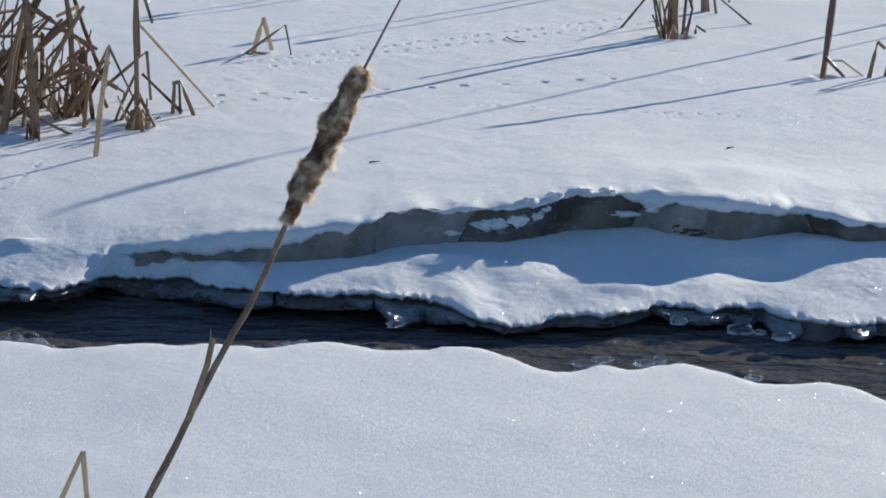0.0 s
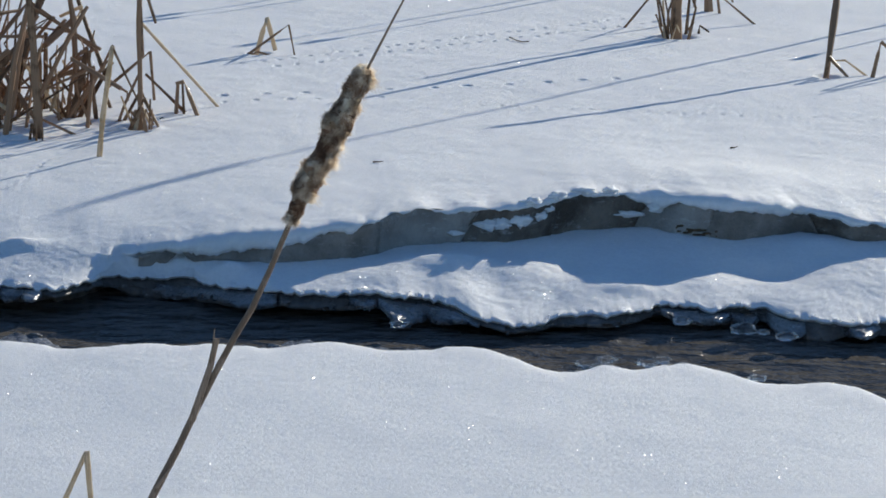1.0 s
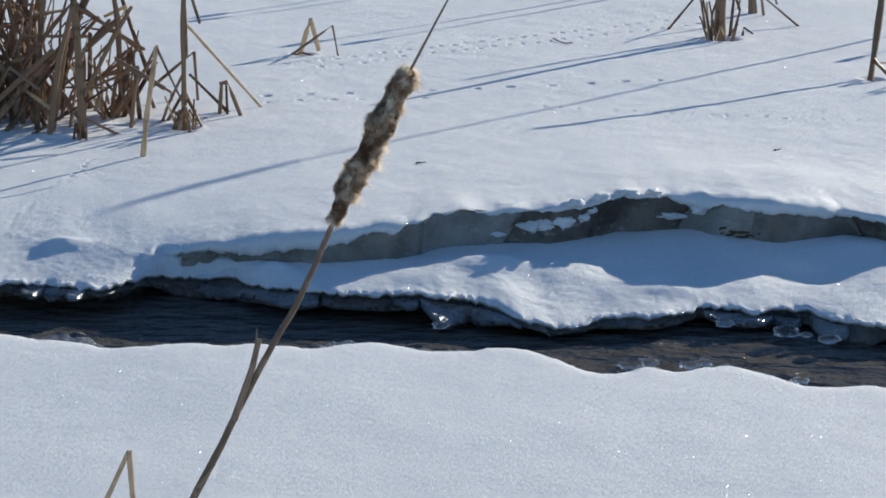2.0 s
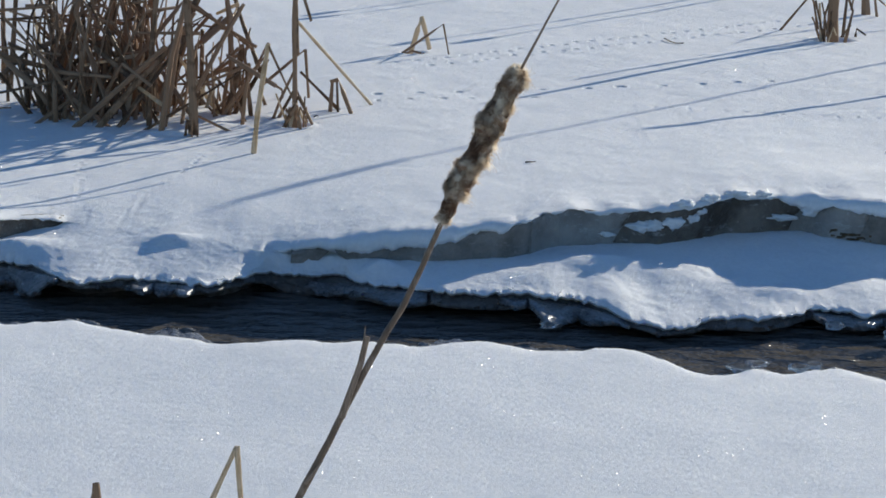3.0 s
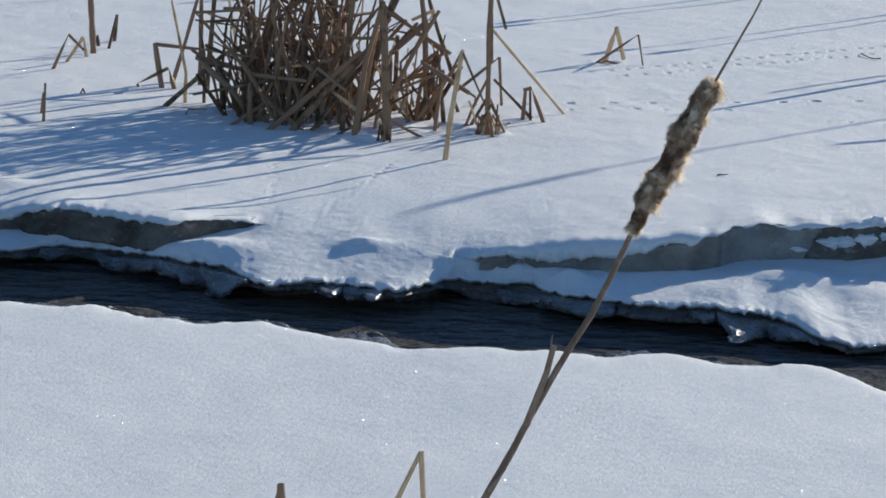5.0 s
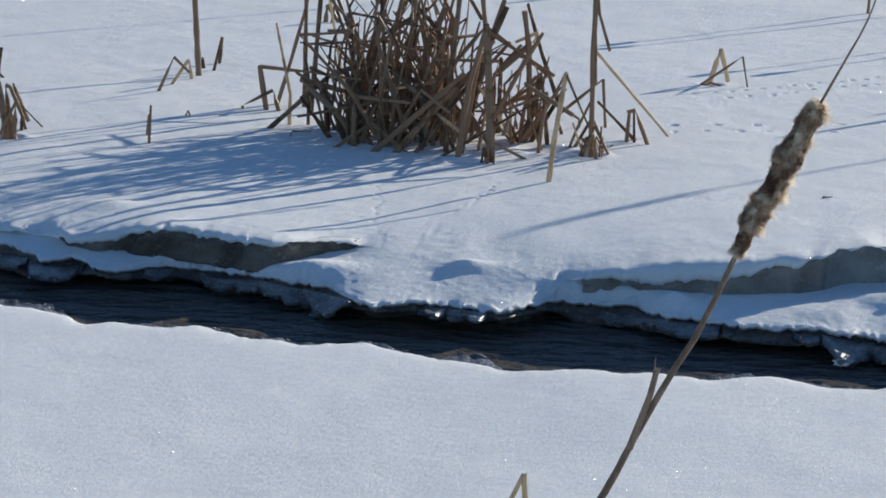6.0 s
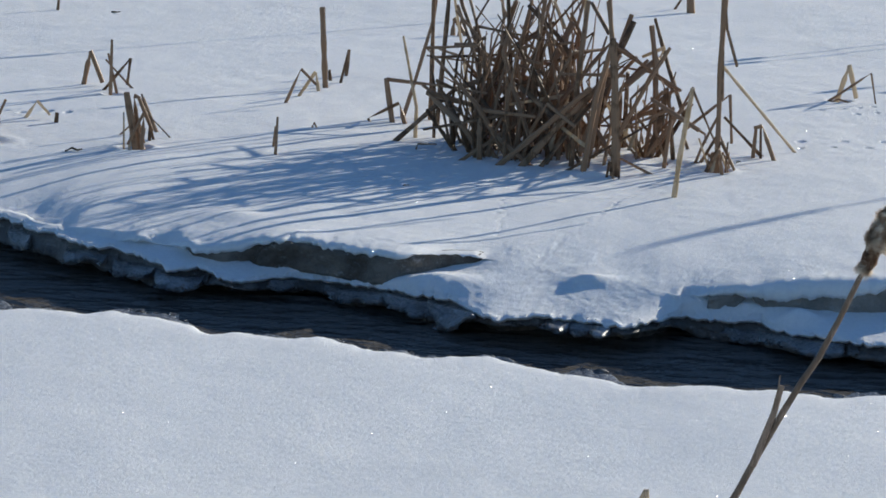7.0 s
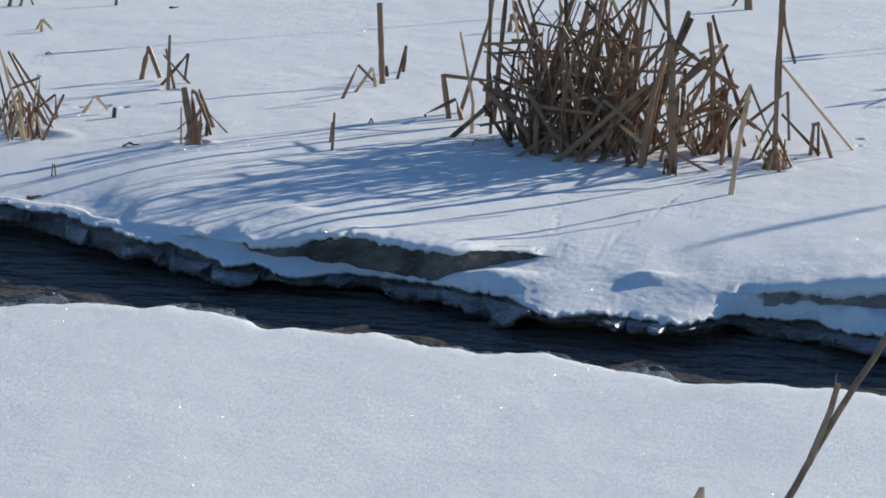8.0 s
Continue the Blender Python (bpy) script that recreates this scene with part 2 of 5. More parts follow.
WALL = [
    0.000, 0.000, 0.000, 0.000, 0.000, 0.000, 0.000, 0.000, 0.000, 0.000, 0.000, 0.000, 0.009, 0.004, 0.009, 0.013, 0.017,
    0.028, 0.049, 0.042, 0.040, 0.039, 0.041, 0.042, 0.037, 0.026, 0.014, 0.003, 0.000, 0.000, 0.000, 0.000, 0.000, 0.000,
    0.000, 0.000, 0.008, 0.012, 0.013, 0.015, 0.025, 0.026, 0.033, 0.045, 0.054, 0.061, 0.071, 0.072, 0.065, 0.065, 0.065,
    0.066, 0.069, 0.072, 0.075, 0.068, 0.063, 0.046, 0.065, 0.059, 0.057, 0.053, 0.047, 0.042, 0.037, 0.033, 0.029, 0.027]
CREST = [
    -0.059, -0.059, -0.059, -0.059, -0.059, -0.058, -0.055, -0.053, -0.046, -0.033, -0.030, -0.031, -0.028, -0.026, -0.025, -0.025, -0.020,
    -0.011, -0.001, -0.000, -0.005, -0.008, -0.007, -0.005, -0.010, -0.018, -0.024, -0.028, -0.029, -0.029, -0.027, -0.025, -0.027, -0.029,
    -0.030, -0.029, -0.023, -0.015, -0.008, 0.000, 0.007, 0.012, 0.017, 0.021, 0.024, 0.027, 0.034, 0.036, 0.030, 0.031, 0.032,
    0.036, 0.040, 0.044, 0.048, 0.044, 0.039, 0.037, 0.042, 0.050, 0.049, 0.042, 0.032, 0.018, 0.012, 0.013, 0.006, 0.002]
CREST_CALM = np.convolve(np.pad(CREST, 4, "edge"), (0.05, 0.09, 0.13, 0.15, 0.16, 0.15, 0.13, 0.09, 0.05), "valid")
KNOTS = -2.0 + 0.05 * np.arange(len(NEAR_EDGE))
WATER_Z = -0.125


def along(values, x):
    """Smooth curve through the knots."""
    v = np.asarray(values, float)
    u = np.clip((np.asarray(x, float) - KNOTS[0]) / 0.05, 0, len(v) - 1.001)
    i = np.floor(u).astype(int)
    f = u - i
    p0, p1, p2, p3 = v[np.maximum(i - 1, 0)], v[i], v[i + 1], v[np.minimum(i + 2, len(v) - 1)]
    m1, m2 = (p2 - p0) * 0.35, (p3 - p1) * 0.35
    return (2 * f**3 - 3 * f**2 + 1) * p1 + (f**3 - 2 * f**2 + f) * m1 + (3 * f**2 - 2 * f**3) * p2 + (f**3 - f**2) * m2


def near_y(x):
    return along(NEAR_EDGE, x) + 0.015 * fbm(x, x * 0 + 3, 0.045, 5, 0.62)


def lip_y(x):
    return along(LIP, x) + 0.016 * fbm(x, x * 0 + 9, 0.035, 5, 0.65) + 0.010 * fbm(x, x * 0 + 90, 0.012, 3, 0.7)


def shelf_y(x):
    """Line of the ice shelf under the snow edge."""
    return along(LIP, x) + 0.008 * fbm(x, x * 0 + 9, 0.06, 2)


def hem_z(x):
    """Height of the dripping hem of the ice shelf under the snow edge."""
    return along(HEM, x)


def lip_rag(x):
    """Small ups and downs of the snow edge."""
    return 0.0064 * fbm(x, x * 0 + 44, 0.045, 5, 0.65) + 0.005 * fbm(x, x * 0 + 61, 0.016, 3, 0.7)


def foot_y(x):
    return along(FOOT, x) + 0.008 * fbm(x, x * 0 + 21, 0.06, 2)


def lip_z(x):
    """Height of the low snow edge over the water."""
    return np.interp(x, (-1.6, -1.3, -1.0, -0.75, -0.3, -0.15, 0.0, 0.1, 0.3, 0.4, 0.5, 0.58, 0.68, 0.9),
                     (-0.048, -0.07, -0.085, -0.07, -0.072, -0.082, -0.076, -0.07, -0.07, -0.084, -0.1, -0.094, -0.088, -0.086))


def foot_z(x):
    """Height of the snow at the foot of the ice face."""
    return np.interp(x, (-1.6, -1.3, -0.90, -0.78, -0.64, -0.45, -0.3, -0.2, 0.2, 0.5, 0.9),
                     (-0.040, -0.056, -0.066, -0.052, -0.032, -0.025, -0.03, -0.05, -0.048, -0.042, -0.034))


def wall_h(x):
    return np.maximum(0.0, along(WALL, x))


def crest_rag(x):
    return 0.006 * fbm(x, x * 0 + 31, 0.05, 3) * smooth01(wall_h(x) / 0.02)


# snow drifts and hollows: x, y, half length, half width, height
DRIFTS = [
    (-0.435, 5.125, 0.044, 0.028, 0.0145), (0.44, 5.08, 0.13, 0.06, 0.018), (0.28, 4.98, 0.10, 0.06, 0.010), (0.36, 5.05, 0.08, 0.05, 0.011), (0.41, 4.88, 0.050, 0.17, 0.013), (0.58, 4.86, 0.06, 0.10, -0.008),
    (1.10, 5.55, 0.30, 0.22, 0.020), (-1.22, 5.40, 0.07, 0.05, 0.011), (-1.57, 5.50, 0.10, 0.07, 0.003),
    (-0.03, 5.01, 0.045, 0.025, 0.016), (-0.75, 5.10, 0.085, 0.055, 0.024), (1.02, 5.05, 0.10, 0.08, -0.008), (0.98, 5.10, 0.05, 0.05, -0.008),
    (1.18, 5.22, 0.06, 0.05, 0.014), (0.655, 5.10, 0.04, 0.05, -0.010), (0.765, 4.965, 0.06, 0.035, 0.012), (-0.02, 5.03, 0.03, 0.03, 0.012),
    (0.777, 4.855, 0.030, 0.018, -0.007), (0.875, 4.83, 0.040, 0.016, -0.007), (1.05, 5.07, 0.05, 0.04, -0.012),
]


def far_shape(x, y):
    """Height of the far snow field."""
    d = y - foot_y(x) - 0.03
    d0 = np.maximum(d, 0)
    fade = np.interp(along(CREST_CALM, x), (-0.055, -0.025, 0.005), (0.36, 0.24, 0.4))
    z = (along(CREST, x) * np.exp(-d0 / 0.2) + along(CREST_CALM, x + 0.2 * d0) * (1 - np.exp(-d0 / 0.2))) * np.exp(-d0 / fade) + crest_rag(x) * np.exp(-d0 / 0.03)
    z = z + 0.010 * fbm(x, y, 0.9, 2) * smooth01(d / 0.25) + 0.0022 * fbm(x, y, 0.10, 4, 0.6)
    return z + drifts(x, y)


def drifts(x, y):
    z = 0.0
    for cx, cy, rx, ry, h in DRIFTS:
        z = z + h * np.exp(-((x - cx) / rx) ** 2 - ((y - cy) / ry) ** 2)
    return z


# ---- animal tracks: rows of prints pressed into the snow ----
def print_places():
    rng = random.Random(5)
    rows = [((-0.16, 6.55), (1.0, 6.93), 0.105, 0.012, 0.011), ((-0.05, 6.50), (0.35, 6.60), 0.075, 0.009, 0.009),
            ((0.0, 7.07), (1.15, 8.05), 0.055, 0.009, 0.009), ((0.10, 7.05), (1.2, 7.95), 0.055, 0.009, 0.009),
            ((0.59, 6.52), (1.60, 6.41), 0.045, 0.006, 0.010),
            ((-0.69, 5.75), (-0.66, 5.41), 0.028, 0.006, 0.008), ((-0.66, 5.41), (-0.61, 5.22), 0.028, 0.006, 0.008),
            ((-0.43, 5.80), (-0.53, 5.37), 0.033, 0.006, 0.008), ((-0.53, 5.37), (-0.585, 5.10), 0.03, 0.006, 0.008),
            ((-2.3, 6.35), (-1.9, 6.45), 0.05, 0.010, 0.014)]
    out = []
    for (ax, ay), (bx, by), step, rx, ry in rows:
        n = int(math.hypot(bx - ax, by - ay) / step)
        for k in range(n + 1):
            f = k / max(n, 1)
            out.append((ax + (bx - ax) * f + rng.gauss(0, rx * 0.7), ay + (by - ay) * f + rng.gauss(0, ry * 0.7),
                        rx * rng.uniform(0.8, 1.2), ry * rng.uniform(0.8, 1.2), rng.uniform(0.004, 0.0075) * min(1.0, rx / 0.009) ** 1.5))
    return out


PRINTS = print_places()
# hollows melted round the stalks
PRINTS += [(-0.241, 6.145, 0.030, 0.028, 0.012), (-0.535, 6.03, 0.035, 0.030, 0.012), (-0.36, 6.20, 0.05, 0.05, 0.010), (-1.619, 6.045, 0.035, 0.03, 0.012),
           (-2.03, 6.05, 0.08, 0.05, 0.012), (1.268, 7.67, 0.05, 0.04, 0.012), (1.58, 7.03, 0.03, 0.03, 0.010), (0.04, 7.24, 0.03, 0.025, 0.008), (-1.86, 6.72, 0.025, 0.02, 0.008)]


def pressed(x, y, z):
    for px, py, rx, ry, h in PRINTS:
        near = (np.abs(x - px) < 3 * rx) & (np.abs(y - py) < 3 * ry)
        if near.any():
            d = ((x[near] - px) / rx) ** 2 + ((y[near] - py) / ry) ** 2
            z[near] += h * (-np.exp(-d ** 1.5) + 0.25 * np.exp(-(d - 2.0) ** 2))
    return z


def near_shape(x, y):
    """Height of the near snow field."""
    return 0.008 * fbm(x, y, 0.6, 2) + 0.0013 * fbm(x, y, 0.08, 3)


def ground_z(x, y):
    x, y = np.array([x], float), np.array([y], float)
    return float((near_shape(x, y) if y[0] < 4.0 else far_shape(x, y))[0])


# ---- the ground: one sheet, both banks and the stream bed ----
def build_ground():
    side = np.geomspace(0.02, 400, 22)
    xs = np.concatenate([(-3.1 - side)[::-1], np.arange(-3.1, -1.95, 0.009), np.arange(-1.95, 1.4, 0.005), np.arange(1.4, 2.4, 0.009), 2.4 + side])
    ny, ly, fy, wh, fz = near_y(xs), lip_y(xs), foot_y(xs), wall_h(xs), foot_z(xs)
    lz = lip_z(xs)
    fy = np.maximum(fy, ly + 0.025)
    k = smooth01(wh / 0.012)
    cz = np.maximum(far_shape(xs, fy + 0.03), fz + wh + 0.006 * k)
    rows = []

    def row(y, z):
        rows.append((np.broadcast_to(y, xs.shape).copy(), np.broadcast_to(z, xs.shape).copy()))

    start = 3.15
    for y in -np.geomspace(0.5, 400, 16)[::-1] + start:
        row(y, 0.0)
    n = 190
    for i in range(n):
        f = i / n
        y = start + (ny - 0.005 - start) * f
        d = ny - y
        z = near_shape(xs, y) - 0.012 * np.exp(-d / 0.025)
        row(y, z * smooth01((y - 2.6) / 0.5))
    for dy, z in [(0.0, -0.014), (0.006, -0.022), (0.007, -0.030), (0.003, -0.040), (-0.012, -0.052), (-0.04, -0.085), (-0.06, -0.24)]:
        row(ny + dy, z)
    wet = [len(rows) - 3]
    for f in (0.1, 0.5, 0.9):
        row(ny - 0.06 + (ly + 0.16 - ny) * f, -0.25)
    rag = lip_rag(xs)
    for dy, z in [(0.16, -0.23), (0.13, -0.13), (0.05, lz - 0.012), (0.012, lz - 0.007), (0.003, lz - 0.002), (0.0, lz), (0.002, lz + 0.0015), (0.008, lz + 0.004)]:
        row(ly + dy, z + rag * (dy < 0.1))
    wet.append(len(rows) - 6)
    calm = np.exp(-np.linspace(-2, 2, 31) ** 2)
    calm /= calm.sum()
    lys = np.convolve(np.pad(ly, 15, "edge"), calm, "valid")
    fys = np.maximum(np.convolve(np.pad(fy, 15, "edge"), calm, "valid"), lys + 0.03)
    n = 80
    for i in range(1, n):
        f = i / n
        y = ly + 0.008 + (fy - ly - 0.008) * f
        g = np.clip((y - lys - 0.008) / (fys - lys - 0.008), 0, 1)
        swell = (0.0022 + 0.0022 * smooth01((xs - 0.35) / 0.1)) * fbm(xs, y, 0.10, 4) * math.sin(f * math.pi) ** 0.5
        z = lz + 0.004 + (fz - lz - 0.004) * (g + (f - g) * f ** 6) + rag * (1 - f) ** 26 + swell + drifts(xs, y) * math.sin(f * math.pi) ** 0.4
        row(y, z)
    # up behind the ice face, out under the snow cap, over the cap
    back = fy + 0.02 * k
    top = fz + wh
    foot_row = len(rows)
    row(fy, fz)
    row(back, fz + 0.001 * k)
    row(back, fz + wh * 0.5)
    row(back, top)
    cap = np.maximum(cz - top, 0.0) * k
    hang = 0.009 * fbm(xs, xs * 0 + 71, 0.03, 4, 0.65) * k
    row(fy - 0.004 * k + hang, top + hang)
    row(fy - 0.010 * k + hang, top + cap * 0.25 + hang)
    row(fy - 0.010 * k + hang, top + cap * 0.5)
    row(fy - 0.004 * k, top + cap * 0.78)
    row(fy + 0.008, top + cap * 0.93)
    row(fy + 0.02, cz - 0.001)
    ends = fy + 0.03
    n = 540
    for i in range(n):
        y = ends + (9.0 - ends) * (i / n) ** 1.12
        row(y, pressed(xs, y, far_shape(xs, y)))
    for d in np.geomspace(0.05, 600, 24):
        row(9.0 + d, 0.012 * fbm(xs, xs * 0 + 9.0 + d, 0.8, 3) * math.exp(-d / 4))
    ys = np.array([r[0] for r in rows])
    zs = np.array([r[1] for r in rows])
    nr, nc = ys.shape
    first = foot_row - 78
    for c in np.flatnonzero((k < 0.9) & (xs > -2.0) & (xs < 1.4)):
        y, z = ys[first:, c], zs[first:, c]
        even = np.arange(lys[c] + 0.008, fys[c] + 0.6, 0.005)
        heap = drifts(xs[c], y)
        flat = np.interp(even, y, z - heap)
        bell = np.exp(-np.linspace(-2.2, 2.2, 37) ** 2)
        soft = np.convolve(np.pad(flat, 18, "edge"), bell / bell.sum(), "valid")
        w = smooth01((y - lys[c] - 0.025) / 0.08) * smooth01((fys[c] + 0.5 - y) / 0.2) * (1 - k[c])
        zs[first:, c] = z + (np.interp(y, even, soft) + heap - z) * w
    # crust of grains and clods on the low bank
    wide = np.broadcast_to(xs, ys.shape)[first:]
    crust = 0.0009 * fbm(wide + 3.1, ys[first:], 0.034, 3, 0.6) + 0.0010 * fbm(wide + 1.7, ys[first:], 0.012, 2, 0.7)
    zs[first:] += crust * smooth01((ys[first:] - ly - 0.006) / 0.03) * smooth01((fys + 0.30 - ys[first:]) / 0.25)
    co = np.stack([np.broadcast_to(xs, ys.shape), ys, zs], -1).reshape(-1, 3).astype(np.float32)
    i = (np.arange(nr - 1)[:, None] * nc + np.arange(nc - 1)[None, :]).reshape(-1)
    quads = np.stack([i, i + 1, i + nc + 1, i + nc], 1).astype(np.int32)
    me = bpy.data.meshes.new("ground")
    me.vertices.add(len(co))
    me.vertices.foreach_set("co", co.reshape(-1))
    me.loops.add(quads.size)
    me.loops.foreach_set("vertex_index", quads.reshape(-1))
    me.polygons.add(len(quads))
    me.polygons.foreach_set("loop_start", np.arange(0, quads.size, 4, dtype=np.int32))
    me.polygons.foreach_set("use_smooth", np.ones(len(quads), bool))
    me.materials.append(SNOW)
    me.materials.append(WET_BANK)
    band = np.zeros((nr - 1, nc - 1), np.int32)
    band[wet[0]:wet[1]] = 1
    me.polygons.foreach_set("material_index", band.reshape(-1))
    me.update(calc_edges=True)
    tagged(new("ground", me), "sunlit sparkling snow field with two stream banks", "snow", kind="structure")


build_ground()


def build_water():
    xs = np.concatenate([[-300, -60, -12], np.linspace(-4, 4, 161), [12, 60, 300]])
    verts, faces = [], []
    rows = 14
    for x in xs:
        a, b = near_y(np.array([x]))[0] - 0.05, lip_y(np.array([x]))[0] + 0.14
        for j in range(rows):
            verts.append((x, a + (b - a) * j / (rows - 1), WATER_Z))
    for i in range(len(xs) - 1):
        for j in range(rows - 1):
            q = i * rows + j
            faces.append((q, q + rows, q + rows + 1, q + 1))
    tagged(new("water", mesh_of("water", verts, faces, WATER)), "dark rippled open water of a narrow winter stream", "stream", kind="structure")


build_water()


# ---- ice ----
def slab_mesh(name, x0, x1, slant0, slant1, material, seed):
    """A broken length of the raised ice sheet: rough upright face, rounded edges, 3 cm thick."""
    nx, nz = max(4, int((x1 - x0) / 0.008)), 9
    verts, faces = [], []
    rng = random.Random(seed)
    off, lean = rng.uniform(-0.002, 0.002), rng.uniform(-0.003, 0.003)
    for i in range(nx + 1):
        x = x0 + (x1 - x0) * i / nx
        xa = np.array([x])
        f, h, fz = foot_y(xa)[0], wall_h(xa)[0] + 0.004, float(foot_z(x))
        slant = slant0 + (slant1 - slant0) * i / nx
        for j in range(nz + 1):
            v = j / nz
            rough = 0.010 * float(fbm(np.array([x]), np.array([v * 0.07 + seed]), 0.035, 4, 0.6)[0])
            verts.append((x + slant * (v - 0.5), f - 0.002 + off + lean * v + rough + 0.004 * (v > 0.95), fz - 0.012 + (h + 0.012) * v))
        verts.append((x, f + 0.03, fz + h))
        verts.append((x, f + 0.03, fz - 0.012))
    m = nz + 3
    for i in range(nx):
        for j in range(m):
            a, b = i * m + j, i * m + (j + 1) % m
            faces.append((a, a + m, b + m, b))
    faces.append(tuple(range(m)))
    faces.append(tuple(nx * m + j for j in reversed(range(m))))
    return mesh_of(name, verts, faces, material)


def ice_ledge(cuts, label, pale=(), dark=()):
    mid = (cuts[0] + cuts[-1]) / 2
    ledge = thing("ice_ledge", (0, 0, 0), label, "ice ledge", "raised ice along the far bank")
    rng = random.Random(int(mid * 100))
    slants = [rng.uniform(-0.05, 0.05) for _ in cuts]
    for k in range(len(cuts) - 1):
        part("ice_slab", slab_mesh("ice_slab", cuts[k] - 0.002, cuts[k + 1] + 0.002, slants[k], slants[k + 1], PALE_ICE if k in pale else SILTY_ICE if k in dark else GREY_ICE, k + int(mid * 10)), ledge)
    return ledge


ice_ledge((-1.27, -1.13, -0.675), "grey broken ice sheet edge under a thin snow cap", (), (0, 1))
ice_ledge((-0.20, -0.14), "short grey ice edge poking from the snow")
LONG_LEDGE = ice_ledge((-0.10, 0.06, 0.27, 0.455, 0.64, 0.825, 0.955, 1.18, 1.42, 1.75), "long grey raised ice sheet broken into slabs", (2, 5), (3, 4, 7, 8))


def snow_lump(owner, x, dz, size, seed, dy=0.0):
    rng = random.Random(seed)
    bm = bmesh.new()
    bmesh.ops.create_icosphere(bm, subdivisions=3, radius=1.0)
    shift = Vector((rng.uniform(0, 9), rng.uniform(0, 9), rng.uniform(0, 9)))
    for v in bm.verts:
        v.co *= 1 + 0.75 * noise.noise(v.co * 1.6 + shift) + 0.35 * noise.noise(v.co * 4 + shift)
        v.co = Vector((v.co.x * size[0], v.co.y * size[1], v.co.z * size[2]))
    me = bpy.data.meshes.new("snow_lump")
    bm.to_mesh(me)
    bm.free()
    me.materials.append(SNOW)
    me.polygons.foreach_set("use_smooth", [True] * len(me.polygons))
    xa = np.array([x])
    part("snow_lump", me, owner, "loose snow lodged on the ice", at=(x, foot_y(xa)[0] - 0.004 + dy, float(foot_z(x)) + dz))


def shelf_mesh(x0, x1, seed, material, reach, hems, tuck, drop):
    """A thin ice plate from tuck behind the snow edge, drop of its height down, out to a scalloped, dripping hem over the water."""
    nx, nz = max(8, int((x1 - x0) / 0.003)), 12
    xs = np.linspace(x0, x1, nx + 1)
    lip, lz = shelf_y(xs), lip_z(xs)
    end = np.sqrt(np.clip(np.minimum(np.arange(nx + 1), np.arange(nx, -1, -1)) / (0.35 * nx), 0, 1))
    rag = fbm(xs, xs * 0 + seed * 1.7, 0.05, 4, 0.5)
    scallop = np.abs(fbm(xs, xs * 0 + seed * 2.3 + 40, 0.022, 3, 0.55))
    tall = np.maximum(lz - hem_z(xs), 0.008) * (0.6 + 0.4 * end)
    out = reach * (0.1 + 0.9 * end)
    ragged = reach * (0.8 * rag - 0.2) * end - 0.014 * scallop
    hem = np.clip(lz - tall + 0.26 * out, WATER_Z + 0.004, lz - 0.006)
    low = np.clip(hem - 0.35 * tall * rag + 0.26 * ragged, WATER_Z + 0.004, lz - 0.006)
    y0, z0 = lip + tuck, lz - 0.006 - np.maximum(0, lz - 0.006 - hem) * drop
    y1 = lip - 0.012 - out
    flute = fbm(xs, xs * 0 + seed + 5, 0.013, 3, 0.6)
    verts, faces = [], []
    for i, x in enumerate(xs):
        layer = fbm(np.full(nz + 1, x * 0.4), np.linspace(0, 0.10, nz + 1) + seed, 0.02, 4, 0.6)
        pit = fbm(np.full(nz + 1, x), np.linspace(0, 0.07, nz + 1) + seed + 7, 0.014, 3, 0.6)
        for j in range(nz + 1):
            v = j / nz
            z = z0[i] + (hem[i] - z0[i]) * (0.6 * v + 0.4 * v ** 2.5) + (low[i] - hem[i]) * v ** 3
            verts.append((x, y0[i] + (y1[i] - y0[i]) * v - ragged[i] * v ** 3 + 0.006 * layer[j] * v, z + (0.002 * flute[i] * v + 0.008 * layer[j] + 0.003 * pit[j]) * min(1.0, 3 * v)))
        hems.append((x, y1[i] - ragged[i], low[i]))
        verts.append((x, y1[i] - ragged[i] + 0.003, low[i] - 0.005))
        verts.append((x, y0[i], min(z0[i], low[i]) - 0.010))
    m = nz + 3
    for i in range(nx):
        for j in range(m):
            a, b = i * m + j, i * m + (j + 1) % m
            faces.append((a, a + m, b + m, b))
    faces.append(tuple(range(m)))
    faces.append(tuple(nx * m + j for j in reversed(range(m))))
    return mesh_of("ice_fringe", verts, faces, material)


for spec in ((0.498, 0.036, (0.026, 0.012, 0.011)), (0.525, 0.038, (0.018, 0.012, 0.011)), (0.562, 0.044, (0.020, 0.010, 0.012)), (0.605, 0.048, (0.014, 0.010, 0.009)), (0.43, 0.020, (0.016, 0.007, 0.005)),
             (0.62, 0.060, (0.012, 0.010, 0.007)), (0.80, 0.030, (0.03, 0.010, 0.006)), (0.86, 0.045, (0.018, 0.009, 0.010)),
             (0.585, 0.080, (0.020, 0.014, 0.007)), (0.640, 0.084, (0.016, 0.012, 0.008)), (0.700, 0.086, (0.024, 0.013, 0.006)), (0.755, 0.084, (0.016, 0.012, 0.006))):
    snow_lump(LONG_LEDGE, *spec, seed=int(spec[0] * 1000))


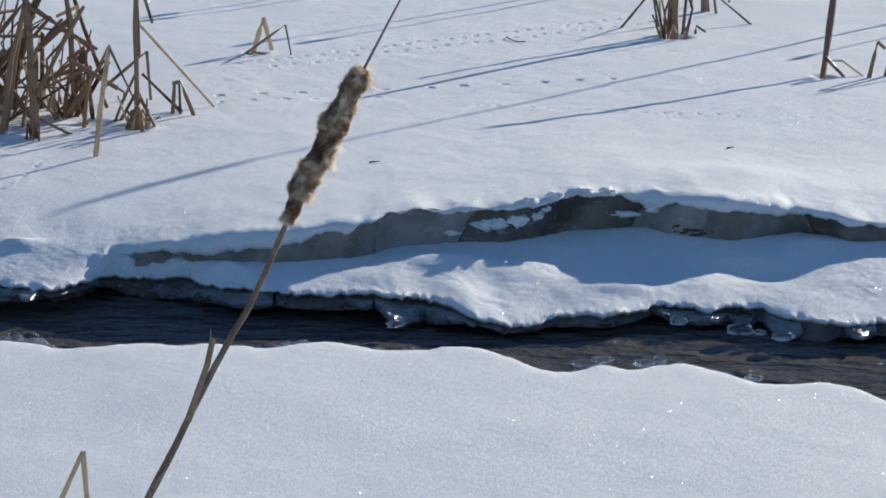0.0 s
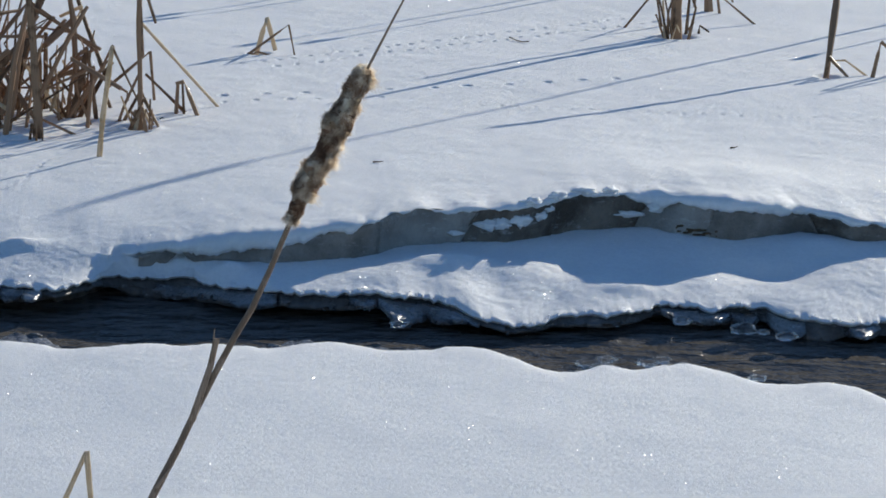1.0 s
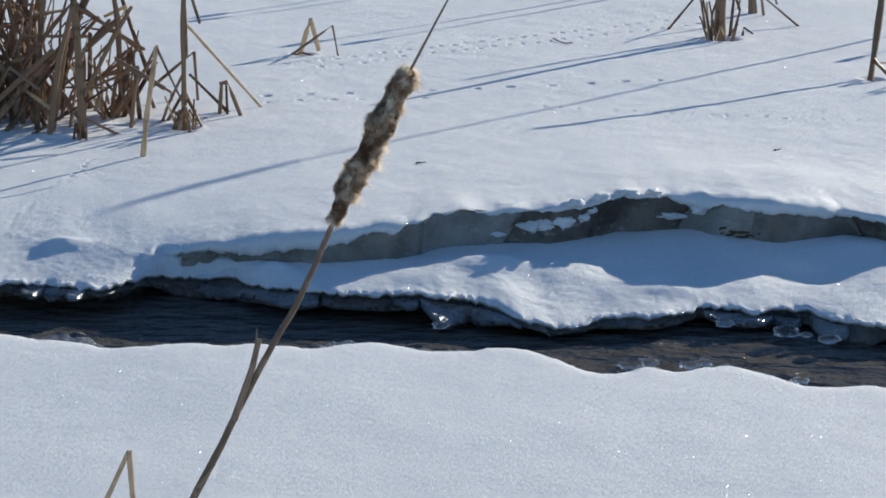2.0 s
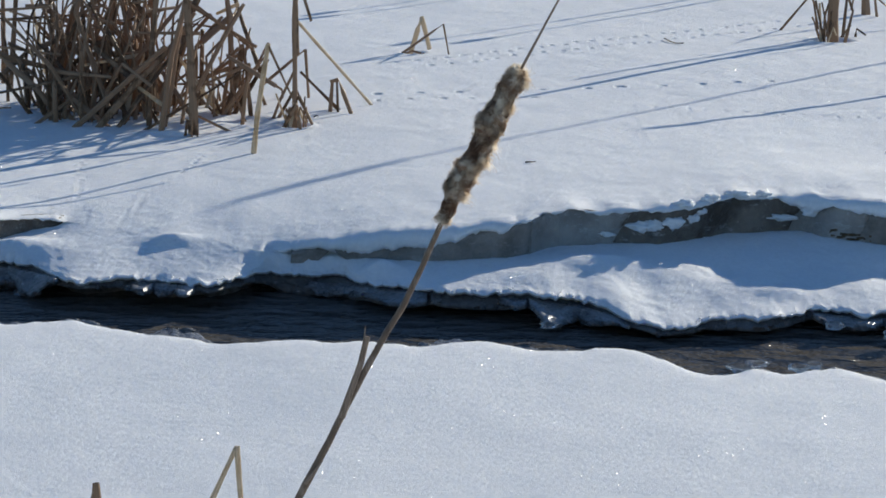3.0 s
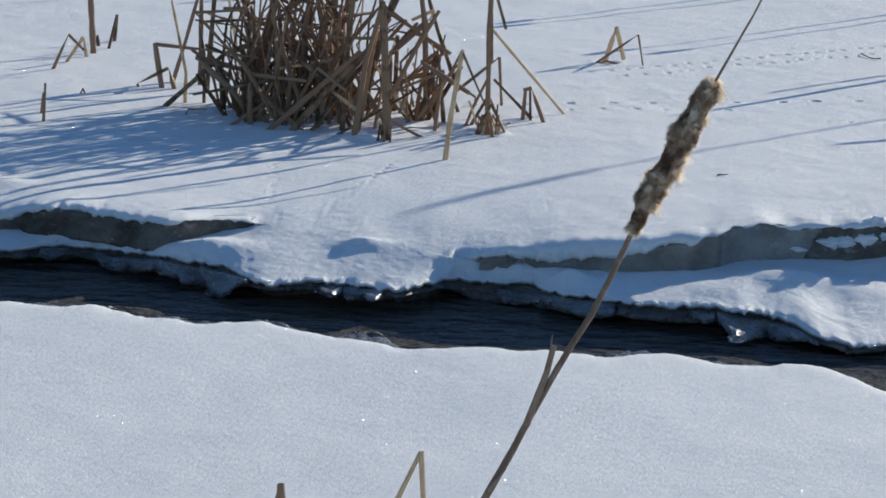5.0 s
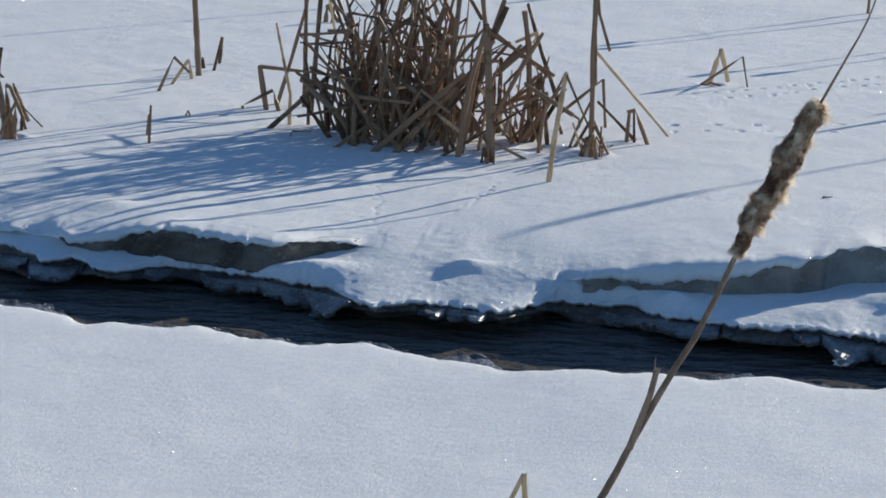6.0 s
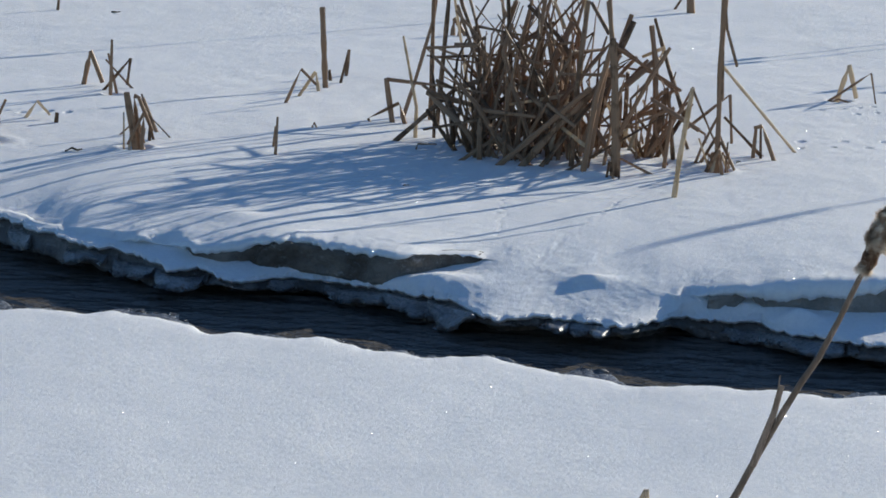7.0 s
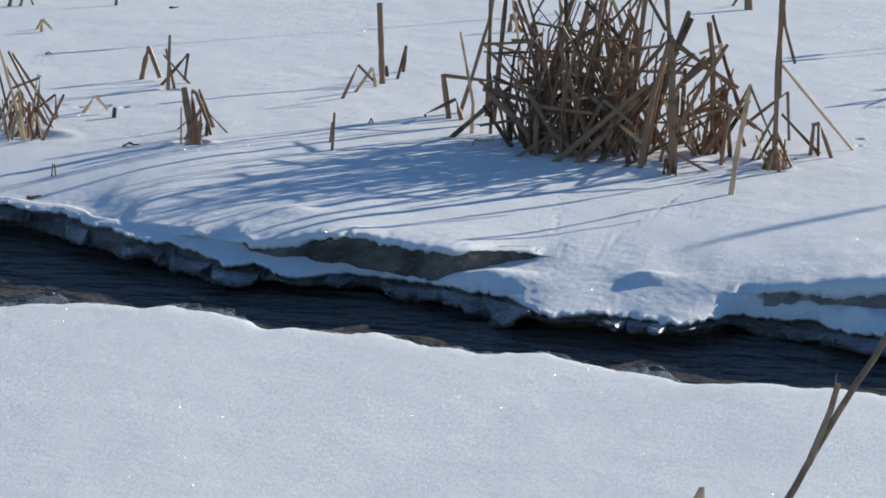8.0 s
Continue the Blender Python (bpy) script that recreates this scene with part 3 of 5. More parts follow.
def snow_crumbs():
    """Loose grains and small clods of snow along the edge over the water."""
    rng = random.Random(63)
    verts, faces = [], []
    corner = [(0, 0, 1), (1, 0, 0.1), (0.2, 1, -0.1), (-1, 0.1, 0.1), (-0.1, -1, 0), (0, 0, -1)]
    sides = [(0, 1, 2), (0, 2, 3), (0, 3, 4), (0, 4, 1), (5, 2, 1), (5, 3, 2), (5, 4, 3), (5, 1, 4)]
    for _ in range(1300):
        x = rng.uniform(-1.9, 1.35)
        xa = np.array([x])
        if fbm(xa, xa * 0 + 12, 0.08, 3)[0] < rng.uniform(-0.4, 0.25):
            continue
        r = rng.uniform(0.0008, 0.0026)
        out = rng.uniform(-0.014, 0.001)
        y, z = lip_y(xa)[0] - out, float(lip_z(x)) + lip_rag(xa)[0] + rng.uniform(-0.0005, 0.003) - 0.2 * min(0.0, out)
        k = len(verts)
        verts += [(x + c[0] * r * rng.uniform(0.7, 1.4), y + c[1] * r * rng.uniform(0.7, 1.4), z + c[2] * r * rng.uniform(0.6, 1.1)) for c in corner]
        faces += [tuple(k + i for i in f) for f in sides]
    tagged(new("snow_crumbs", mesh_of("snow_crumbs", verts, faces, SNOW)), "loose snow crumbs along the bank edge", "snow", kind="stuff")


snow_crumbs()


def ice_lump(owner, x, y, z, size, seed):
    rng = random.Random(seed)
    bm = bmesh.new()
    bmesh.ops.create_icosphere(bm, subdivisions=3, radius=1.0)
    shift = Vector((rng.uniform(0, 9), rng.uniform(0, 9), rng.uniform(0, 9)))
    for v in bm.verts:
        v.co *= 1 + 0.5 * noise.noise(v.co * 1.3 + shift) + 0.16 * noise.noise(v.co * 4 + shift)
        v.co = Vector((v.co.x * size, v.co.y * size * 0.5, v.co.z * size * 0.45))
    me = bpy.data.meshes.new("ice_lump")
    bm.to_mesh(me)
    bm.free()
    me.materials.append(BEAD_ICE if seed % 2 else CLEAR_ICE)
    me.polygons.foreach_set("use_smooth", [True] * len(me.polygons))
    part("ice_lump", me, owner, "rounded glassy ice lump", at=(x, y, z))


# stretches of the hem where the ice is frosted pale
FROSTED = [(-1.72, -1.66), (-1.55, -1.47), (-1.44, -1.35), (-1.33, -1.24), (-1.09, -1.05), (-0.98, -0.86), (-0.85, -0.75), (-0.75, -0.65), (-0.50, -0.465), (-0.455, -0.42), (-0.41, -0.385),
           (-0.16, -0.06), (-0.05, 0.06), (0.21, 0.25), (0.265, 0.35), (0.35, 0.44), (0.81, 0.87), (0.86, 0.93), (0.945, 0.985), (1.015, 1.06), (1.15, 1.20)]


def build_fringe():
    rng = random.Random(3)
    shelf = thing("ice_shelf", (0, 0, 0), "wet clear ice hem hanging over dark water", "ice shelf")
    x = -2.4
    k = 0
    hems, pale_hems = [], []
    while x < 1.6:
        w = rng.uniform(0.10, 0.24)
        part("ice_fringe", shelf_mesh(x - 0.01, x + w + 0.01, k, DARK_ICE, rng.uniform(-0.024, -0.006), hems, 0.03, 0.0), shelf)
        x += w
        k += 1
    # paler frosted tongues along the hem
    for a, b in FROSTED:
        part("ice_fringe", shelf_mesh(a - 0.006, b + 0.006, k, CLEAR_ICE, rng.uniform(0.022, 0.055), pale_hems, 0.008, rng.uniform(0.15, 0.5)), shelf, "pale frosted ice tongue")
        k += 1
    hems = [h for h in hems if -1.75 < h[0] < 1.3]
    # melt beads along the hem
    bead = bpy.data.meshes.new("ice_bead")
    bm = bmesh.new()
    bmesh.ops.create_icosphere(bm, subdivisions=2, radius=0.004)
    bm.to_mesh(bead)
    bm.free()
    bead.materials.append(BEAD_ICE)
    bead.polygons.foreach_set("use_smooth", [True] * len(bead.polygons))
    for _ in range(300):
        x, y, z = rng.choice(pale_hems if rng.random() < 0.6 else hems)
        ob = part("ice_bead", bead, shelf, at=(x, y + rng.uniform(-0.003, 0.001), z + rng.uniform(-0.003, 0.001)))
        s = rng.uniform(0.35, 1.0)
        ob.scale = (s * rng.uniform(0.8, 1.6), s, s * rng.uniform(0.7, 1.5))
    for k in range(60):
        x, y, z = rng.choice(pale_hems)
        ice_lump(shelf, x, y + 0.003, max(z, WATER_Z + 0.006), rng.uniform(0.006, 0.015), k)
    for k, (x, y, size) in enumerate(((0.947, 4.782, 0.024), (1.016, 4.729, 0.02), (0.835, 4.836, 0.017), (0.979, 4.759, 0.012), (0.294, 4.788, 0.016))):
        ice_lump(shelf, x, y, -0.100, size, 301 + 2 * k)
    near = thing("ice_shelf", (0, 0, 0), "thin glassy ice rim along the near snow bank", "ice shelf")
    x = -1.9
    rims = []
    while x < 1.25:
        w = rng.uniform(0.07, 0.24)
        nx = int(w / 0.004)
        xs = np.linspace(x, x + w, nx + 1)
        b = near_y(xs)
        wide = np.interp(xs, (-1.9, -1.2, -0.95, -0.5, 0.4, 0.5, 1.2), (0.060, 0.060, 0.046, 0.050, 0.044, 0.022, 0.022))
        s = np.sqrt(np.clip(np.minimum(np.arange(nx + 1), np.arange(nx, -1, -1)) / 9, 0, 1))
        reach = np.maximum(0.003, wide * (0.75 + 1.5 * fbm(xs, xs * 0 + 8 + k, 0.10, 4, 0.55)) * s)
        z = -0.016 + 0.008 * fbm(xs, xs * 0 + 2, 0.05, 4)
        verts, faces = [], []
        for i in range(nx + 1):
            ring = [(b[i] - 0.012, z[i] + 0.002)]
            for f in (0.0, 0.25, 0.5, 0.75, 0.92):
                pit = float(fbm(np.array([xs[i]]), np.array([b[i] + reach[i] * f]), 0.016, 3, 0.6)[0])
                ring.append((b[i] + reach[i] * f, z[i] + 0.002 + 0.004 * pit - 0.004 * f * f))
            ring += [(b[i] + reach[i], z[i] - 0.006), (b[i] + reach[i] * 0.9, z[i] - 0.011), (b[i] - 0.012, z[i] - 0.014)]
            verts += [(xs[i], py, pz) for py, pz in ring]
            rims.append((xs[i], b[i] + reach[i], z[i] - 0.003))
        m = 9
        for i in range(nx):
            for j in range(m):
                a, c = i * m + j, i * m + (j + 1) % m
                faces.append((a, a + m, c + m, c))
        faces += [tuple(range(m)), tuple(nx * m + j for j in reversed(range(m)))]
        part("ice_rim", mesh_of("ice_rim", verts, faces, RIM_ICE), near)
        k += 1
        x += w * rng.uniform(0.86, 1.05)
    for _ in range(130):
        x, y, z = rng.choice(rims)
        ob = part("ice_bead", bead, near, at=(x, y - rng.uniform(0.0, 0.006), z + rng.uniform(0.0, 0.004)))
        s = rng.uniform(0.4, 1.1)
        ob.scale = (s * rng.uniform(0.9, 1.8), s, s * rng.uniform(0.6, 1.1))
    for k in range(46):
        x, y, z = rng.choice(rims)
        ice_lump(near, x, y - 0.006, z + 0.002, rng.uniform(0.006, 0.015), 100 + k)
    for k, x in enumerate((0.575, 0.605, 0.675, 0.70, 0.845)):
        ice_lump(near, x, near_y(np.array([x]))[0] + 0.010, -0.007, 0.022 - 0.002 * k, 151 + 2 * k)


build_fringe()


# ---- reeds ----
def blade_mesh(name, pts, w0, w1, material, turn=0.0, thick=0.55, torn=0.0):
    """A flattened leaf or stalk along pts, lens-shaped in section, kinked at each point."""
    pts = [Vector(p) for p in pts]
    rings = []
    total = sum((b - a).length for a, b in zip(pts, pts[1:])) or 1
    gone = 0.0
    for k, (a, b) in enumerate(zip(pts, pts[1:])):
        n = max(2, int((b - a).length / 0.03))
        for i in range(n + (k == len(pts) - 2)):
            f = i / n
            rings.append((a.lerp(b, f), (b - a).normalized(), (gone + (b - a).length * f) / total))
        gone += (b - a).length
    verts, faces = [], []
    view = Vector((math.sin(turn), -math.cos(turn), 0.0))
    for p, d, f in rings:
        side = d.cross(view)
        side = side.normalized() if side.length > 1e-4 else Vector((1, 0, 0))
        out = side.cross(d).normalized()
        w = (w0 + (w1 - w0) * f) * 0.5 * (1 + 0.12 * math.sin(f * 19 + w0 * 900))
        t = w * thick
        verts += [p - side * w, p - side * w * 0.62 + out * t, p + side * w * 0.58 + out * t * 0.9, p + side * w, p + side * w * 0.4 - out * t, p - side * w * 0.5 - out * t * 0.8]
    if torn:
        for j in range(6):
            verts[-6 + j] = verts[-6 + j] + rings[-1][1] * (torn * (0.5 if j % 2 else -0.4))
    for i in range(len(rings) - 1):
        for j in range(6):
            a, b = i * 6 + j, i * 6 + (j + 1) % 6
            faces.append((a, b, b + 6, a + 6))
    faces.append((5, 4, 3, 2, 1, 0))
    e = (len(rings) - 1) * 6
    faces.append(tuple(e + j for j in range(6)))
    return mesh_of(name, verts, faces, material, smooth=False)


TURN = random.Random(77)


def plant(name, x, y, label, category, group=""):
    return thing(name, (x, y, ground_z(x, y)), label, category, group)


def blade(owner, dy, w0, w1, *pts, pale=False, name="leaf"):
    """A leaf of a plant: how far behind its foot, widths, then points (across, up)."""
    pts = list(pts)
    x0, z0 = pts[0][:2]
    if abs(z0) < 1e-3:
        gz = ground_z(owner.location.x + x0, owner.location.y + dy) - owner.location.z
        dx = (x0 - pts[1][0]) * 0.12
        pts[0] = (x0 + dx, gz - 0.012)
    line = [(q[0], dy + (q[2] if len(q) > 2 else 0.0), q[1]) for q in pts]
    me = blade_mesh(name, line, w0, w1, PALE_REED if pale else REED, TURN.uniform(-0.75, 0.75), torn=0.004)
    return part(name, me, owner)


p = plant("reed_stump", -1.977, 6.853, "folded tan reed leaf standing in snow", "reed stump", "broken reeds in the snow")
blade(p, 0.000, 0.0148, 0.0118, (0.000, 0.000), (0.019, 0.092), (0.052, 0.009))
p = plant("reed_stump", -1.866, 6.721, "small tuft of broken upright tan reeds", "reed stump", "broken reeds in the snow")
blade(p, 0.000, 0.0116, 0.0081, (0.000, 0.000), (0.004, 0.143))
blade(p, 0.023, 0.0102, 0.0071, (0.011, 0.000), (-0.012, 0.102))
blade(p, 0.054, 0.0088, 0.0073, (-0.034, 0.000), (0.040, 0.089), (0.031, 0.019))
blade(p, 0.107, 0.0089, 0.0062, (0.034, 0.000), (-0.025, 0.055), (-0.041, 0.072))
DARK_STUMP = plant("reed_stump", -1.619, 6.052, "dark broken reed stump with bent leaves", "reed stump", "broken reeds in the snow")
blade(DARK_STUMP, 0.000, 0.0210, 0.0144, (0.000, 0.000), (-0.022, 0.129))
blade(DARK_STUMP, 0.017, 0.0118, 0.0092, (0.005, 0.000), (-0.008, 0.120), (0.004, 0.116), (0.037, 0.038))
blade(DARK_STUMP, 0.041, 0.0106, 0.0074, (0.010, 0.000), (-0.005, 0.061))
blade(DARK_STUMP, 0.081, 0.0106, 0.0074, (0.013, 0.000), (0.016, 0.049), (-0.011, 0.095))
blade(DARK_STUMP, 0.195, 0.0095, 0.0066, (0.002, 0.000), (-0.032, 0.083))
blade(DARK_STUMP, 0.134, 0.0040, 0.0027, (0.056, 0.000), (-0.001, 0.052))
blade(DARK_STUMP, 0.142, 0.0054, 0.0038, (-0.084, 0.000), (-0.053, 0.022))
blade(DARK_STUMP, 0.098, 0.0093, 0.0065, (0.019, 0.000), (-0.010, 0.109))
p = plant("reed_stump", -1.400, 6.749, "low bent reed leaves leaning together", "reed stump", "broken reeds in the snow")
blade(p, 0.000, 0.0102, 0.0071, (0.000, 0.000), (0.040, 0.092), (0.080, 0.054))
blade(p, 0.114, 0.0089, 0.0062, (0.010, 0.000), (0.054, 0.067), pale=True)
blade(p, 0.222, 0.0105, 0.0074, (0.045, 0.000), (0.036, 0.049), (0.006, 0.002), pale=True)
p = plant("reed_stump", -1.349, 7.030, "straight broken reed stalk standing tall", "reed stump", "broken reeds in the snow")
blade(p, 0.000, 0.0167, 0.0152, (0.000, 0.000), (-0.012, 0.219))
blade(p, 0.126, 0.0124, 0.0086, (-0.009, 0.000), (-0.013, 0.028))
p = plant("reed_stump", -1.325, 7.128, "two short leaning reed stalks", "reed stump", "broken reeds in the snow")
blade(p, 0.000, 0.0108, 0.0075, (0.000, 0.000), (0.021, 0.092))
blade(p, 0.120, 0.0125, 0.0088, (-0.007, 0.000), (0.001, 0.074))
p = plant("reed_stump", -1.278, 6.054, "single short dark reed stub", "reed stump", "broken reeds in the snow")
blade(p, 0.000, 0.0118, 0.0079, (0.000, 0.000), (0.004, 0.089))
blade(p, 0.089, 0.0067, 0.0047, (-0.025, 0.000), (-0.020, 0.050))
p = plant("reed_stump", -1.266, 6.424, "tiny folded leaf tip poking from snow", "reed stump", "broken reeds in the snow")
blade(p, 0.000, 0.0070, 0.0042, (0.000, 0.000), (0.007, 0.013), (0.014, -0.001))
p = plant("reed_stump", -1.986, 6.350, "low folded tan reed leaf", "reed stump", "broken reeds in the snow")
blade(p, 0.000, 0.0110, 0.0083, (0.000, 0.000), (0.034, 0.044), (0.066, 0.011), pale=True)
p = plant("reed_stump", -1.891, 6.308, "short square reed stub", "reed stump", "broken reeds in the snow")
blade(p, 0.000, 0.0137, 0.0123, (0.000, 0.000), (0.003, 0.023))
p = plant("reed_stump", -1.855, 5.699, "pair of tiny dark reed pegs", "reed stump", "broken reeds in the snow")
blade(p, 0.000, 0.0050, 0.0035, (0.000, 0.000), (0.003, 0.028))
blade(p, 0.003, 0.0050, 0.0035, (0.010, 0.000), (0.006, 0.027))
p = plant("reed_stump", -2.510, 7.616, "small folded straw leaf far off", "reed stump", "broken reeds in the snow")
blade(p, 0.000, 0.0115, 0.0082, (0.000, 0.000), (0.005, 0.038), (0.034, 0.010), pale=True)
blade(p, 0.038, 0.0099, 0.0069, (-0.029, 0.000), (-0.011, 0.030), pale=True)
EDGE_BUNDLE = plant("reed_tuft", -2.045, 6.061, "tangled tuft of broken tan reed leaves", "reed tuft", "broken reeds in the snow")
blade(EDGE_BUNDLE, 0.000, 0.0092, 0.0064, (0.000, 0.000), (-0.048, 0.177), (-0.069, 0.237), pale=True)
blade(EDGE_BUNDLE, 0.098, 0.0093, 0.0065, (-0.062, 0.000), (-0.090, 0.118), (-0.107, 0.173))
blade(EDGE_BUNDLE, 0.124, 0.0094, 0.0066, (0.012, 0.000), (-0.076, 0.178))
blade(EDGE_BUNDLE, 0.183, 0.0095, 0.0066, (0.019, 0.000), (-0.087, 0.164))
blade(EDGE_BUNDLE, 0.065, 0.0066, 0.0046, (0.004, 0.000), (0.016, 0.136), (0.025, 0.132), pale=True)
blade(EDGE_BUNDLE, 0.200, 0.0081, 0.0057, (0.021, 0.000), (0.018, 0.065), (-0.023, 0.032))
blade(EDGE_BUNDLE, 0.015, 0.0079, 0.0055, (-0.048, 0.000), (0.002, 0.056))
blade(EDGE_BUNDLE, 0.010, 0.0092, 0.0065, (-0.018, 0.000), (0.026, 0.058))
blade(EDGE_BUNDLE, 0.025, 0.0079, 0.0055, (0.027, 0.000), (0.035, 0.136), (-0.036, 0.105))
blade(EDGE_BUNDLE, 0.087, 0.0093, 0.0065, (-0.094, 0.000), (-0.057, 0.093))
blade(EDGE_BUNDLE, 0.054, 0.0093, 0.0065, (-0.025, 0.000), (-0.018, 0.087), (-0.060, 0.154))
blade(EDGE_BUNDLE, 0.040, 0.0106, 0.0074, (0.001, 0.000), (0.004, 0.070))
blade(EDGE_BUNDLE, 0.030, 0.0092, 0.0065, (-0.096, 0.000), (-0.078, 0.143))
blade(EDGE_BUNDLE, 0.105, 0.0080, 0.0056, (0.030, 0.000), (-0.006, 0.065))
blade(EDGE_BUNDLE, 0.046, 0.0093, 0.0065, (-0.051, 0.000), (-0.029, 0.074), (0.006, 0.041))
p = plant("reed_stump", -2.764, 8.063, "few far reed stubs in snow", "reed stump", "broken reeds in the snow")
blade(p, 0.000, 0.0139, 0.0097, (0.000, 0.000), (0.013, 0.044))
blade(p, 0.013, 0.0139, 0.0097, (0.033, 0.000), (0.045, 0.040))
blade(p, 0.054, 0.0087, 0.0061, (0.066, 0.000), (0.051, 0.032))
p = plant("reed_stump", -2.455, 8.214, "far single reed peg", "reed stump", "broken reeds in the snow")
blade(p, 0.000, 0.0141, 0.0099, (0.000, 0.000), (0.006, 0.064))
p = plant("reed_stump", -0.463, 8.896, "thick reed stump behind the tussock", "reed stump", "broken reeds in the snow")
blade(p, 0.000, 0.0344, 0.0267, (0.000, 0.000), (-0.007, 0.091))
blade(p, 0.077, 0.0116, 0.0081, (-0.062, 0.000), (-0.032, 0.046))
p = plant("reed_stump", -1.157, 8.112, "folded brown reed stub behind the tussock", "reed stump", "broken reeds in the snow")
blade(p, 0.000, 0.0157, 0.0122, (0.000, 0.000), (0.003, 0.055), (0.046, -0.005))
blade(p, -0.005, 0.0105, 0.0073, (0.019, 0.000), (0.027, 0.055))
p = plant("reed_stump", 0.033, 7.249, "two reed leaves folded into triangles", "reed stump", "broken reeds in the snow")
blade(p, 0.000, 0.0141, 0.0125, (0.000, 0.000), (0.027, 0.099), (0.051, 0.010), pale=True)
blade(p, -0.021, 0.0078, 0.0047, (-0.025, 0.000), (0.087, 0.083), (0.105, -0.006))
blade(p, -0.012, 0.0078, 0.0047, (-0.028, 0.000), (0.003, 0.005), (0.042, -0.005))
RIGHT_TUFT = plant("reed_tuft", 1.268, 7.681, "thick brown reed base with curled leaves", "reed tuft", "broken reeds in the snow")
blade(RIGHT_TUFT, 0.000, 0.0364, 0.0232, (0.000, 0.000), (-0.003, 0.185), (-0.001, 0.490))
blade(RIGHT_TUFT, -0.003, 0.0099, 0.0069, (-0.026, 0.000), (-0.028, 0.074), (-0.015, 0.119))
blade(RIGHT_TUFT, -0.017, 0.0099, 0.0069, (0.034, 0.000), (0.051, 0.089), (0.036, 0.127))
blade(RIGHT_TUFT, 0.067, 0.0100, 0.0070, (0.031, 0.000), (0.061, 0.034))
blade(RIGHT_TUFT, 0.216, 0.0102, 0.0068, (-0.011, 0.000), (-0.027, 0.075), (-0.042, 0.113))
blade(RIGHT_TUFT, 0.180, 0.0085, 0.0051, (-0.130, 0.000), (-0.063, 0.083), (-0.031, 0.127))
blade(RIGHT_TUFT, 0.284, 0.0086, 0.0051, (0.287, 0.000), (0.181, 0.081))
blade(RIGHT_TUFT, 0.072, 0.0083, 0.0050, (0.078, 0.000), (0.080, 0.025), (0.108, 0.007))
blade(RIGHT_TUFT, 0.046, 0.0133, 0.0093, (0.036, 0.000), (0.041, 0.105), (0.043, 0.421))
blade(RIGHT_TUFT, 0.063, 0.0150, 0.0105, (-0.004, 0.000), (-0.003, 0.168), (-0.043, 0.351))
p = plant("reed_tuft", 1.455, 8.221, "dark thick reed base farther back", "reed tuft", "broken reeds in the snow")
blade(p, 0.000, 0.0460, 0.0318, (0.000, 0.000), (-0.008, 0.089))
blade(p, 0.198, 0.0090, 0.0063, (0.115, 0.000), (0.099, 0.042))
blade(p, -0.044, 0.0105, 0.0074, (0.028, 0.000), (0.013, 0.087))
blade(p, 0.093, 0.0089, 0.0063, (-0.031, 0.000), (-0.023, 0.049))
p = plant("reed_tuft", 1.582, 7.033, "broad dark leaning blade with folded leaves", "reed tuft", "broken reeds in the snow")
blade(p, 0.000, 0.0170, 0.0260, (0.000, 0.000), (0.044, 0.180, 0.147), (0.110, 0.510, 0.415))
blade(p, -0.000, 0.0121, 0.0091, (-0.005, 0.000), (-0.000, 0.054), (0.054, 0.001))
blade(p, 0.029, 0.0076, 0.0046, (0.121, 0.000), (0.052, 0.041), (0.015, 0.039), pale=True)
blade(p, 0.003, 0.0137, 0.0091, (0.124, 0.000), (0.141, 0.098), (0.162, 0.081))
p = plant("reed_tuft", 1.757, 7.068, "upright dark reed leaves in snow", "reed tuft", "broken reeds in the snow")
blade(p, 0.000, 0.0122, 0.0085, (0.000, 0.000), (0.017, 0.069), (0.022, 0.110))
blade(p, -0.004, 0.0122, 0.0085, (0.052, 0.000), (0.029, 0.117))
blade(p, 0.040, 0.0123, 0.0086, (0.039, 0.000), (0.055, 0.100), (0.060, 0.150))
p = plant("reed_stump", -0.248, 3.265, "pale folded reed leaf near the camera", "reed stump", "broken reeds in the snow")
blade(p, 0.000, 0.0111, 0.0081, (0.000, 0.000), (0.018, 0.062), (0.051, 0.139), pale=True)
blade(p, 0.000, 0.0081, 0.0074, (0.060, 0.000), (0.058, 0.065), (0.052, 0.139), pale=True)
p = plant("reed_stump", -0.396, 3.228, "small folded reed tip in near snow", "reed stump", "broken reeds in the snow")
blade(p, 0.000, 0.0095, 0.0088, (0.000, 0.000), (0.023, 0.100), (0.033, 0.002))
CLUMP_PLANT = plant("cattail_tussock", -1.086, 6.578, "dense tussock of broken brown cattail leaves", "cattail tussock")
blade(CLUMP_PLANT, 0.000, 0.0199, 0.0171, (0.000, 0.000), (-0.018, 0.111))
blade(CLUMP_PLANT, 0.000, 0.0100, 0.0057, (-0.018, 0.110), (0.070, 0.104), (0.128, 0.102))
blade(CLUMP_PLANT, -0.013, 0.0128, 0.0043, (0.036, 0.000), (0.018, 0.053), (-0.061, 0.009), (-0.036, -0.031))
blade(CLUMP_PLANT, -0.206, 0.0110, 0.0055, (0.092, 0.000), (0.093, 0.079), (0.056, 0.252), pale=True)
blade(CLUMP_PLANT, -0.265, 0.0137, 0.0123, (0.056, 0.000), (0.194, 0.137), (0.303, 0.185))
blade(CLUMP_PLANT, -0.346, 0.0054, 0.0038, (0.114, 0.000), (0.121, 0.014), (0.165, 0.016))
